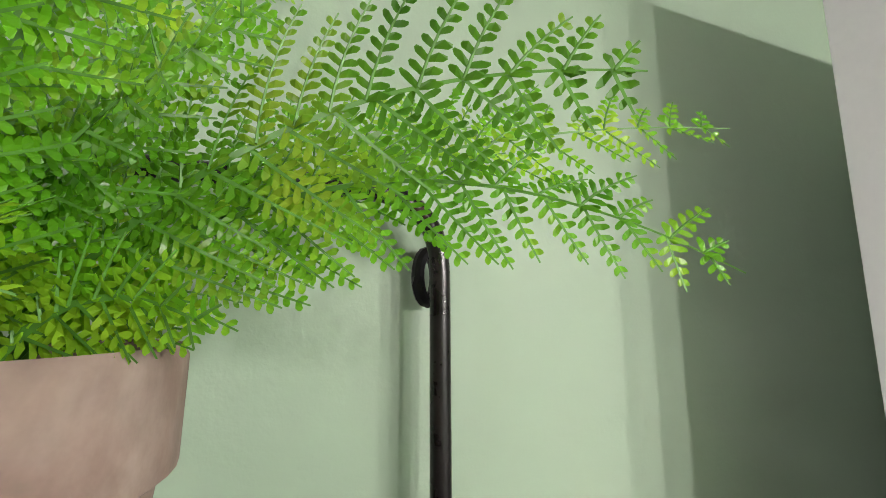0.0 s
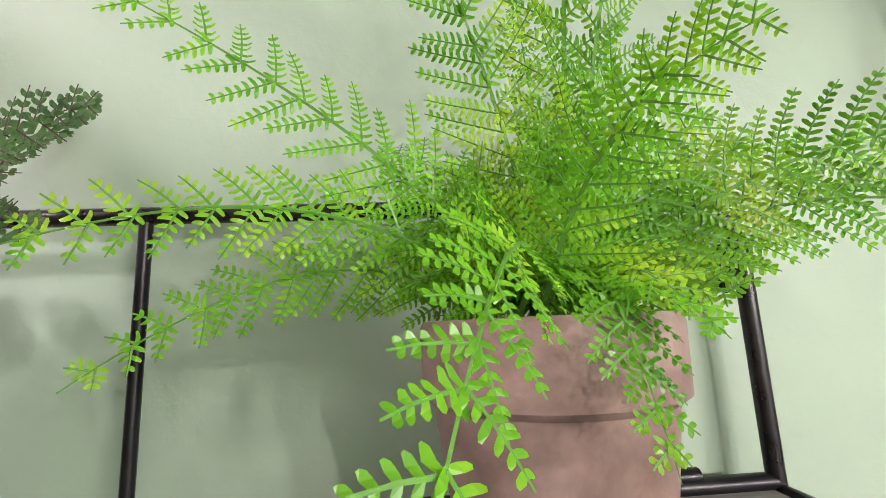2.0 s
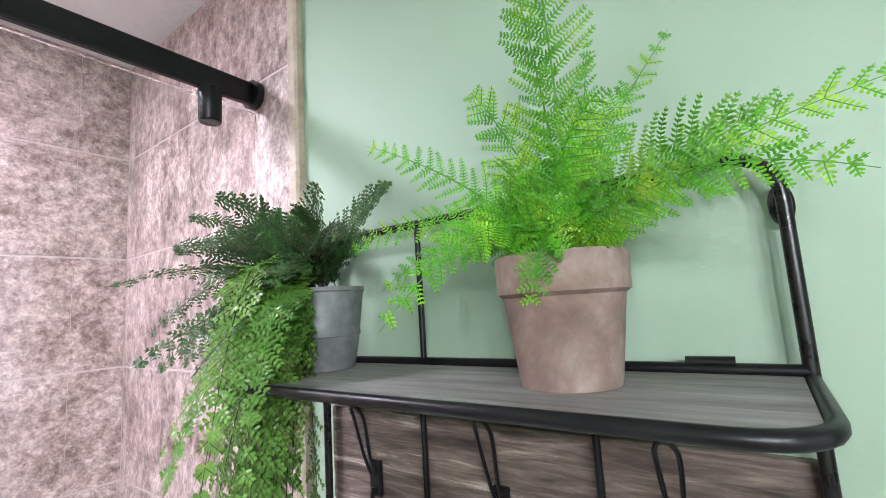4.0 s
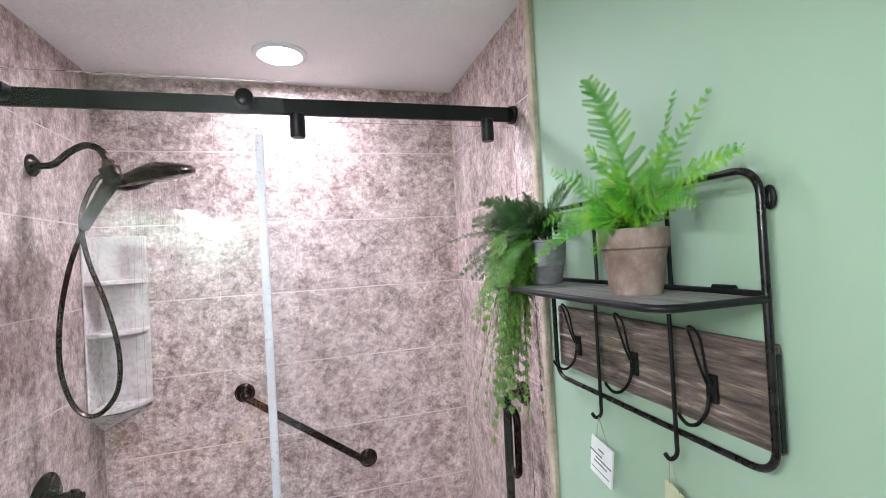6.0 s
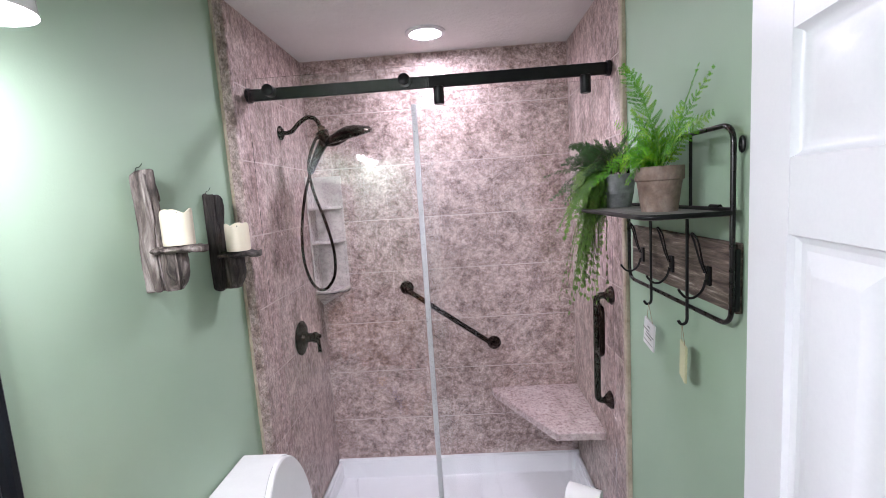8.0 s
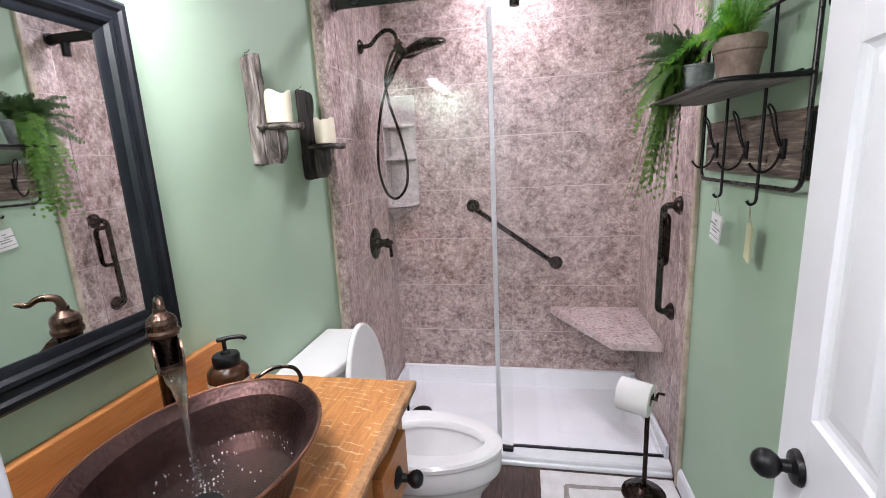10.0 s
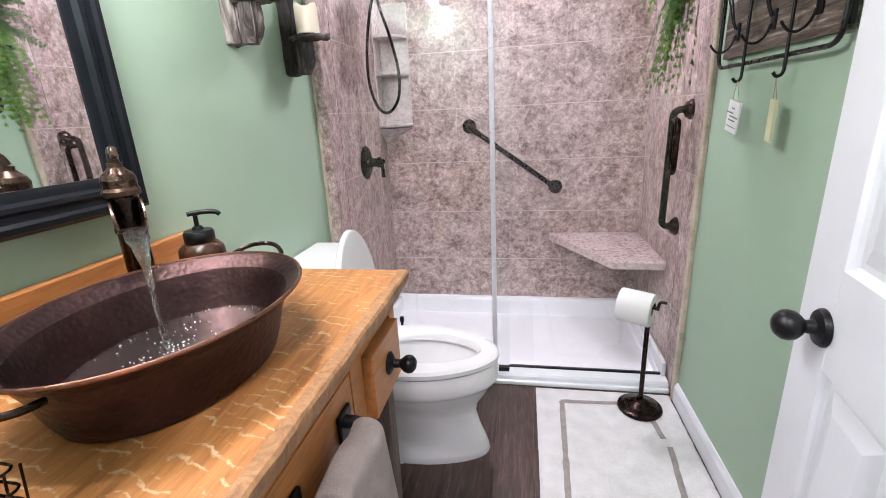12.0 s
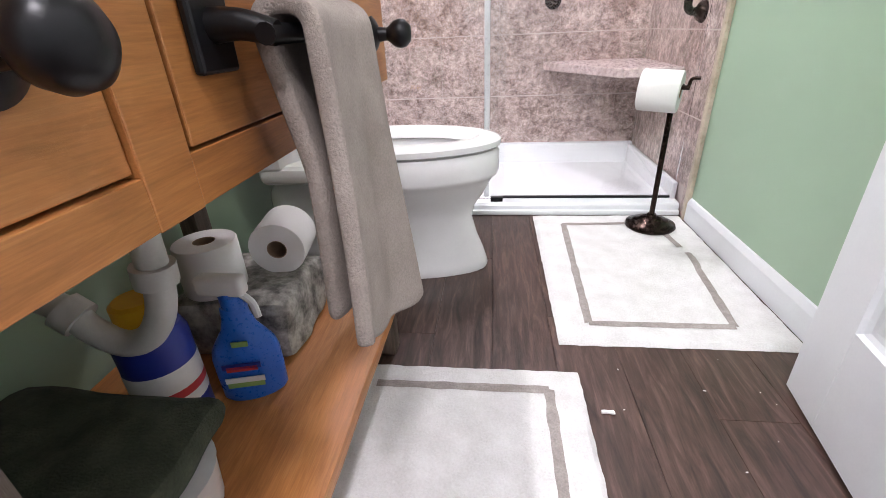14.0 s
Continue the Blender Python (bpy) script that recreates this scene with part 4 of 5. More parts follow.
for d, zt, zb, wd in ((0.016, 1.145, 1.085, 0.023), (0.03, 1.143, 1.087, 0.026), (0.047, 1.128, 1.090, 0.026), (0.064, 1.106, 1.093, 0.024)):
    p = c0 + dirn * d
    loops.append([p + side * -wd + Vector((0, 0, zt)), p + side * -wd * 0.9 + Vector((0, 0, zb)), p + side * wd * 0.9 + Vector((0, 0, zb)), p + side * wd + Vector((0, 0, zt)), p + side * (wd - 0.004) + Vector((0, 0, zt)), p + side * (wd - 0.006) + Vector((0, 0, zb + 0.006)), p - side * (wd - 0.006) + Vector((0, 0, zb + 0.006)), p - side * (wd - 0.004) + Vector((0, 0, zt))])
part("spout", rings(loops), M_BRASS, fc, "open bronze trough spout")
tp = c0 + Vector((0, 0, 1.212))
part("lever", tube(smooth_path([tp, tp + Vector((0, 0, 0.018)) + dirn * 0.008, tp + dirn * 0.035 + Vector((0, 0, 0.022)), tp + dirn * 0.055 + Vector((0, 0, 0.012)), tp + dirn * 0.074 + Vector((0, 0, 0.018))]), 0.0085, 10, taper=lambda u: 1.1 - 0.5 * u), M_BRASS, fc, "curved lever handle")
s0 = c0 + dirn * 0.058 + Vector((0, 0, 1.100))
loops = []
for k in range(22):
    u = k / 21
    p = s0 + dirn * (0.115 * u ** 0.7) + Vector((0, 0, -0.178 * u ** 1.5))
    wd, th_ = 0.016 * (1 - u) ** 1.2 + 0.0068, 0.0055
    tw = u * 2.6
    e1, e2 = side * math.cos(tw) + dirn * math.sin(tw), dirn * math.cos(tw) - side * math.sin(tw)
    loops.append([p + e1 * wd * math.cos(q) * (1 + 0.25 * noise.noise(Vector((k * 0.9, q, 0)))) + e2 * th_ * math.sin(q) for q in [2 * math.pi * i / 10 for i in range(10)]])
st = part("water_stream", rings(loops), M_STREAM, fc, "clear twisting stream of water")
st.visible_shadow = False

SPX, SPY = 0.120, 0.528
at = (SPX, SPY, 0.891)
sp = thing("soap_dispenser", at, "amber glass soap bottle with a black pump", "soap dispenser")
part("bottle", lathe([(0, 0), (0.043, 0), (0.047, 0.005), (0.047, 0.112), (0.045, 0.122), (0.036, 0.132), (0.028, 0.136), (0, 0.136)], at, 34), M_AMBER, sp)
part("label", lathe([(0.0474, 0.02), (0.0477, 0.022), (0.0477, 0.098), (0.0474, 0.1)], at, 34, close=False), M_LABEL, sp, "cream paper label")
part("printed_band", lathe([(0.0481, 0.075), (0.0481, 0.09)], at, 34, close=False), M_RED, sp, "red printed band")
part("cap", lathe([(0, 0.132), (0.029, 0.132), (0.031, 0.135), (0.031, 0.155), (0.028, 0.160), (0.012, 0.162), (0.010, 0.168), (0.0048, 0.170), (0.0048, 0.192), (0.009, 0.193), (0.009, 0.199), (0, 0.2)], at, 28), M_BLACK, sp)
part("pump", tube(smooth_path([(SPX - 0.012, SPY - 0.008, 1.087), (SPX, SPY, 1.089), (SPX + 0.022, SPY + 0.014, 1.089), (SPX + 0.036, SPY + 0.022, 1.086), (SPX + 0.041, SPY + 0.025, 1.080)]), 0.0052, 10), M_BLACK, sp)

wb = thing("wire_basket", (0.27, -0.03, 0.89), "small rusty wire basket holding packets", "basket")
for z in (0.895, 0.915, 0.94):
    part("hoop", tube(round_path([(0.22, -0.09, z), (0.30, -0.09, z), (0.30, -0.005, z), (0.22, -0.005, z), (0.22, -0.088, z)], 0.012), 0.0017, 6), M_BRONZE, wb)
for k in range(6):
    y = -0.085 + 0.0155 * k
    part("wire", tube([(0.301, y, 0.892), (0.301, y + 0.005, 0.94)], 0.0014, 6), M_BRONZE, wb)
pk = single("snack_packet", box((0.235, -0.075, 0.8915), (0.285, -0.02, 0.925), 0.006), M_RED, "small red and white packet in the basket", "packet")

# ---------- under the counter ----------
ZS = 0.151
br = thing("spray_bottle", (0.28, 0.365, ZS), "blue cleaner spray bottle with white trigger", "spray bottle")
c = (0.285, 0.365)
loops = []
for a, b2, z in ((0.050, 0.028, 0), (0.055, 0.032, 0.007), (0.056, 0.033, 0.05), (0.056, 0.033, 0.088), (0.052, 0.030, 0.108), (0.040, 0.025, 0.126), (0.028, 0.02, 0.143), (0.021, 0.018, 0.165), (0.019, 0.018, 0.185)):
    loops.append([(c[0] + a * math.cos(t) * 0.9 + b2 * math.sin(t) * 0.2, c[1] + b2 * math.sin(t) * 0.95 + a * math.cos(t) * 0.25, ZS + z) for t in [2 * math.pi * k / 30 for k in range(30)]])
part("bottle", rings(loops), M_BLUE, br)
part("neck", lathe([(0, 0.183), (0.018, 0.183), (0.018, 0.205), (0.014, 0.21), (0, 0.21)], (*c, ZS), 20), M_BLUE, br, "blue screw collar")
bm = box((c[0] - 0.05, c[1] - 0.014, ZS + 0.205), (c[0] + 0.03, c[1] + 0.014, ZS + 0.24), 0.008, 3)
part("spray_head", bm, M_PLASTIC, br, "white spray head")
part("trigger", tube(smooth_path([(c[0] + 0.015, c[1], ZS + 0.21), (c[0] + 0.035, c[1], ZS + 0.19), (c[0] + 0.042, c[1] - 0.004, ZS + 0.165)]), 0.006, 8), M_PLASTIC, br)
for z, m, wdt in ((0.085, M_NAVY, 0.062), (0.080, M_RED, 0.05), (0.056, M_PLASTIC, 0.064), (0.046, M_LIME, 0.06), (0.122, M_LIME, 0.026)):
    b3 = box((-wdt / 2, -0.001, -0.005), (wdt / 2, 0.001, 0.005))
    bmesh.ops.transform(b3, matrix=pose(c[0] + 0.008, c[1] - 0.0345 + (0.011 if z > 0.1 else 0), ZS + z, 0, 0, 14), verts=b3.verts[:])
    part("print_bar", b3, m, br)

jug = thing("cleaner_jug", (0.185, 0.296, ZS), "cleaner bottle with yellow cap and blue label", "bottle")
part("body", lathe([(0, 0), (0.05, 0), (0.053, 0.006), (0.053, 0.17), (0.046, 0.19), (0.03, 0.2), (0, 0.2)], (0.185, 0.296, ZS), 30), M_NAVY, jug)
part("label", lathe([(0.0535, 0.055), (0.0538, 0.058), (0.0538, 0.125), (0.0535, 0.128)], (0.185, 0.296, ZS), 30, close=False), M_PLASTIC, jug, "white label")
part("print_band", lathe([(0.0542, 0.075), (0.0542, 0.09)], (0.185, 0.296, ZS), 30, close=False), M_RED, jug)
part("cap", lathe([(0, 0.199), (0.036, 0.199), (0.036, 0.235), (0.03, 0.24), (0, 0.24)], (0.185, 0.296, ZS), 26), M_YELLOW, jug, "yellow cap")

rolls = "spare toilet rolls under the vanity"


def roll(name, m, label, group=rolls):
    e = thing(name, (0, 0, 0), label, "toilet roll", group)
    part("paper", lathe([(0.02, -0.05), (0.056, -0.05), (0.058, -0.047), (0.058, 0.047), (0.056, 0.05), (0.02, 0.05)], (0, 0, 0), 36, close=False), M_PAPER, e)
    part("core", lathe([(0.0205, -0.0495), (0.0205, 0.0495), (0.019, 0.0495), (0.019, -0.0495), (0.0205, -0.0495)], (0, 0, 0), 24, close=False), M_CARD, e, "brown card core")
    e.matrix_basis = m
    return e


bk = single("storage_bag", rough_box((0.09, 0.44, ZS), (0.325, 0.665, ZS + 0.132), (8, 8, 5), 0.01, 6, 14, 0.02, (1, 1, 1)), M_BASKET, "speckled grey canvas bag under the rolls", "bag")
r1 = roll("toilet_roll", pose(0.165, 0.5, 0.336, 0, 0, 0), "unwrapped white toilet roll standing on the bag")
roll("toilet_roll", pose(0.262, 0.615, 0.337, 92, 0, 8), "white toilet roll lying on its side")
trap = thing("drain_trap", (0.25, 0.25, 0.4), "white plastic P-trap under the sink", "pipe")
part("pipe", tube(smooth_path([(0.28, 0.255, 0.64), (0.278, 0.252, 0.50), (0.272, 0.25, 0.42), (0.24, 0.25, 0.365), (0.195, 0.25, 0.345), (0.15, 0.25, 0.365), (0.12, 0.25, 0.40), (0.07, 0.25, 0.42), (XL, 0.25, 0.425)], 8), 0.019, 16), M_PIPE, trap)
for p, d in (((0.276, 0.251, 0.46), (0.1, 0, 1)), ((0.128, 0.25, 0.392), (-0.7, 0, 0.6))):
    bm = lathe([(0, -0.014), (0.027, -0.014), (0.027, 0.014), (0, 0.014)], (0, 0, 0), 14)
    bmesh.ops.transform(bm, matrix=Matrix.Translation(p) @ Vector(d).to_track_quat("Z", "Y").to_matrix().to_4x4(), verts=bm.verts[:])
    part("slip_nut", bm, M_PIPE, trap)
single("folded_towel", rough_box((0.0, 0.0, ZS + 0.075), (0.335, 0.235, ZS + 0.13), (12, 10, 4), 0.012, 9, 11, 0.022, (1, 1, 1)), M_GREENTOWEL, "dark olive terry towel folded under the vanity", "towel")
tub = single("white_tub", lathe([(0, 0), (0.07, 0), (0.075, 0.004), (0.08, 0.07), (0.082, 0.074), (0, 0.074)], (0.27, 0.13, ZS), 30), M_PLASTIC, "white plastic tub beneath the folded towel", "tub")

# ---------- mirror and vanity light ----------
mir = thing("wall_mirror", (XL, 0.2, 1.48), "rectangular mirror in a wide moulded black frame", "mirror")
my0, my1, mz0, mz1 = -0.13, 0.56, 1.102, 1.842
prof = [(0.0, 0.0), (0.0, 0.026), (0.008, 0.034), (0.018, 0.034), (0.024, 0.028), (0.036, 0.026), (0.042, 0.03), (0.05, 0.028), (0.056, 0.018), (0.066, 0.016), (0.074, 0.012), (0.074, 0.0)]
corners = [(my0, mz0), (my1, mz0), (my1, mz1), (my0, mz1)]
cy, cz = (my0 + my1) / 2, (mz0 + mz1) / 2
loops = []
for y, z in corners + corners[:1]:
    sy, sz = (1 if y < cy else -1), (1 if z < cz else -1)
    loops.append([(XL + 0.002 + h, y + sy * wdt, z + sz * wdt) for wdt, h in prof])
for k, nm in enumerate(("bottom", "side", "top", "side")):
    part("frame_" + nm, rings(loops[k:k + 2]), M_FRAME, mir)
part("mirror_glass", box((XL + 0.003, my0 + 0.07, mz0 + 0.07), (XL + 0.0115, my1 - 0.07, mz1 - 0.07)), M_MIRROR, mir, "clear silvered glass")

vl = thing("vanity_light", (XL, 0.3, 2.12), "three-lamp wall light over the mirror, switched on", "wall light")
part("back_plate", box((XL + 0.001, -0.1, 2.085), (XL + 0.022, 0.5, 2.155), 0.006), M_BLACK, vl)
for y in (-0.04, 0.20, 0.44):
    part("arm", tube(smooth_path([(XL + 0.02, y, 2.12), (0.06, y, 2.16), (0.14, y, 2.17), (0.2, y, 2.13)]), 0.008, 10), M_BLACK, vl)
    part("shade", lathe([(0.02, 0.075), (0.034, 0.07), (0.05, 0.03), (0.058, -0.02), (0.06, -0.045), (0.056, -0.045), (0.053, -0.02), (0.045, 0.028), (0.03, 0.066)], (0.2, y, 2.052), 28, close=False), M_PORCELAIN, vl, "white glass bell shade")
    part("diffuser", lathe([(0, 0.0), (0.0535, 0.0), (0.0535, 0.006), (0, 0.006)], (0.2, y, 2.020), 28), M_SHADE, vl, "glowing white diffuser disc")

# ---------- sconces ----------
def sconce(y, z0, z1, zs, tilt, material, seed, label):
    e = thing("candle_sconce", (XL, y, z0), label, "wall sconce", "driftwood sconces")
    bm = rough_box((XL + 0.003, y - 0.030, z0), (XL + 0.046, y + 0.030, z1), (5, 20, 26), 0.009, seed, 42, 0.009)
    for v in bm.verts:
        for c0, wd in ((-0.017, 0.0045), (0.006, 0.006), (0.021, 0.004)):
            cc = y + c0 + 0.012 * noise.noise(Vector((v.co.z * 9, seed, c0 * 50)))
            v.co.x -= 0.018 * max(0, 1 - abs(v.co.y - cc) / wd) * (v.co.x > XL + 0.02)
        v.co.z += 0.012 * noise.noise(Vector((v.co.y * 40, seed, 0))) * (v.co.z > z1 - 0.03)
        v.co.x = max(v.co.x + 0.008 * math.sin((v.co.y - y) * 110 + seed), XL + 0.001)
    part("back_plank", bm, material, e)
    loops = []
    for k in range(15):
        u = k / 14
        x = XL + 0.04 + u * 0.135
        wd = 0.05 * math.sqrt(max(1 - (u * 1.0) ** 3.2, 0.02))
        n1 = noise.noise(Vector((u * 5, seed, 1))) * 0.006
        loops.append([(x, y + wd * math.cos(q), zs - 0.011 + 0.011 * math.sin(q) + n1 + 0.004 * noise.noise(Vector((u * 12, q * 2, seed)))) for q in [2 * math.pi * i / 14 for i in range(14)]])
    part("shelf", rings(loops), material, e)
    loops = []
    for k in range(13):
        u = k / 12
        z = z0 + 0.002 + u * (zs - 0.018 - z0)
        rr = 0.033 * (0.45 + 0.62 * math.sin(math.pi * min(u * 0.62 + 0.12, 0.6)) ** 0.8)
        loops.append([(XL + 0.04 + rr * (1.0 + math.cos(q)) * 0.95 + 0.004 * noise.noise(Vector((u * 6, q, seed))), y + 0.004 + rr * 1.05 * math.sin(q) + 0.003 * noise.noise(Vector((u * 4, q * 3, seed + 2))), z) for q in [2 * math.pi * i / 18 for i in range(18)]])
    part("brace", rings(loops), material, e)
    part("hanging_wire", tube(smooth_path([(XL + 0.004, y - 0.012, z1 - 0.006), (XL + 0.004, y - 0.004, z1 + 0.012), (XL + 0.006, y + 0.008, z1 + 0.016), (XL + 0.008, y + 0.016, z1 + 0.026)]), 0.0011, 5), M_BLACK, e, "thin hanging wire")
    return e


def candle(x, y, z, h, r, seed):
    e = thing("pillar_candle", (x, y, z), "ivory pillar candle with a wavy melted rim", "candle", "pillar candles")
    n, loops = 36, []
    for f, rr in ((0, 0.97), (0.02, 1), (0.5, 1.0), (0.92, 1.0), (1.0, 0.98), (1.0, 0.86), (0.86, 0.82)):
        loops.append([(x + r * rr * math.cos(2 * math.pi * k / n), y + r * rr * math.sin(2 * math.pi * k / n), z + h * f + (0.007 * math.sin(3 * 2 * math.pi * k / n + seed) * (f > 0.9))) for k in range(n)])
    part("wax", rings(loops), M_WAX, e)
    part("wick", tube([(x, y, z + h * 0.86), (x + 0.002, y, z + h * 0.97)], 0.0015, 6), M_BLACK, e)
    return e


sconce(1.02, 1.49, 1.828, 1.619, 0, M_DRIFT, 2.0, "grey driftwood sconce holding a candle on its ledge")
candle(0.048, 1.025, 1.6195, 0.095, 0.041, 0.5)
sconce(1.345, 1.428, 1.765, 1.562, 0, M_DRIFT_DARK, 7.3, "dark driftwood sconce holding a candle on its ledge")
candle(0.05, 1.345, 1.5625, 0.092, 0.04, 2.1)

# ---------- wall shelf ----------
y0, y1, xw = 0.826, 1.44, 1.456
rack = thing("wall_shelf", (1.47, 1.13, 1.36), "black iron wall shelf with a grey board and coat hooks", "wall shelf")
loop = round_path([(xw, 1.1, 1.365), (xw, y0, 1.365), (xw, y0, 1.824), (xw, y1, 1.824), (xw, y1, 1.365), (xw, 1.1001, 1.365)], 0.045, 7)
part("outer_frame", tube(loop[:-1], 0.0060, 12, closed=True), M_BLACKRED, rack, "bent black iron rod with rusty wear")
for y in (1.235, 1.008):
    part("rod", tube([(xw, y, 1.824), (xw, y, 1.632)], 0.0042, 10), M_BLACK, rack)
    p = smooth_path([(xw - 0.009, y, 1.622), (xw - 0.009, y, 1.362), (xw - 0.009, y, 1.332), (xw - 0.012, y + 0.003, 1.319), (xw - 0.022, y + 0.006, 1.316), (xw - 0.029, y + 0.008, 1.326)], 5)
    part("hook_rod", tube(p, 0.0042, 10), M_BLACK, rack, "long black rod ending in a hook")
edge = round_path([(xw, y0, 1.6275), (1.264, y0, 1.6275), (1.264, y1, 1.6275), (xw, y1, 1.6275)], 0.05, 7)
part("shelf_rim", tube(edge, 0.006, 12), M_BLACK, rack, "bent black iron rim")
part("back_rail", tube([(xw, y0, 1.634), (xw, y1, 1.634)], 0.006, 10), M_BLACK, rack)
part("shelf_board", prism([(p.x + (0.0055 if p.x < 1.4 else 0), min(max(p.y, y0 + 0.006), y1 - 0.006)) for p in edge], 1.620, 1.6305, 0.0), M_GREYWOOD, rack, "grey weathered board")
part("stop_tab", tube([(xw + 0.002, 0.878, 1.640), (xw + 0.002, 0.918, 1.640)], 0.0055, 10), M_BLACK, rack)
for y in (y0 + 0.001, y1 - 0.001):
    ring = [(XR - 0.010, y + 0.006 * math.cos(2 * math.pi * k / 20), 1.778 + 0.015 * math.sin(2 * math.pi * k / 20)) for k in range(20)]
    part("keyhole_plate", tube(ring, 0.0042, 8, closed=True), M_BLACK, rack)
part("end_bracket", box((1.461, y0 - 0.004, 1.40), (1.473, y0 + 0.003, 1.545), 0.002), M_BLACK, rack)
bm = rough_box((1.4695, y0 + 0.004, 1.392), (1.4835, y1 + 0.004, 1.557), (1, 40, 8), 0.0012, 4, 26, 0.002, (1, 0.3, 1))
part("hook_board", bm, M_BARN, rack, "weathered brown barn-wood board")
for y in (1.345, 1.135, 0.94):
    hk = part("coat_hook", box((1.462, y - 0.011, 1.438), (1.4692, y + 0.011, 1.488), 0.002), M_BLACK, rack, "black wire coat hook")
    part("wire_loop", tube(smooth_path([(1.459, y - 0.004, 1.47), (1.448, y - 0.006, 1.50), (1.436, y - 0.010, 1.55), (1.428, y - 0.008, 1.568), (1.425, y, 1.574), (1.428, y + 0.008, 1.568), (1.436, y + 0.010, 1.55), (1.448, y + 0.006, 1.50), (1.459, y + 0.004, 1.47)]), 0.0026, 7), M_BLACK, hk)
    part("lower_hook", tube(smooth_path([(1.459, y, 1.452), (1.45, y, 1.425), (1.43, y, 1.408), (1.41, y, 1.41), (1.396, y, 1.424), (1.392, y, 1.432)]), 0.0034, 8), M_BLACK, hk)


def hang_tag(name, y, z, w, h, d, turn, lean, material, label, lines):
    e = thing(name, (1.44, y, z), label, "tag")
    m = pose(1.440, y, z - 0.055, 0, lean, turn)
    bm = box((-w / 2, -d / 2, -h), (w / 2, d / 2, 0), 0.0015)
    bmesh.ops.transform(bm, matrix=m, verts=bm.verts[:])
    part("board", bm, material, e)
    for s in (-1, 1):
        part("string", tube([Vector((1.438, y + 0.006, z + 0.002)), m @ Vector((s * w * 0.32, 0, -0.006))], 0.0009, 5), M_STRING, e)
    for k, (u, v, ln, t) in enumerate(lines):
        bm = box((u - ln / 2, -d / 2 - 0.0006, v - t), (u + ln / 2, -d / 2 - 0.0001, v))
        bmesh.ops.transform(bm, matrix=m, verts=bm.verts[:])
        part("ink_stroke", bm, M_INK, e)
    return e


hang_tag("word_sign", 1.228, 1.316, 0.082, 0.092, 0.006, -92, 9, M_PLASTIC, "small white wooden sign with grey script hanging from a rod hook", [(0, -0.02, 0.02, 0.004), (-0.02, -0.034, 0.05, 0.004), (0.01, -0.044, 0.06, 0.004), (0.0, -0.055, 0.05, 0.004), (0, -0.074, 0.07, 0.0025)])
hang_tag("wood_tag", 1.012, 1.316, 0.06, 0.105, 0.007, -104, 4, M_YELLOWTAG, "narrow pale wooden tag hanging from a rod hook", [])

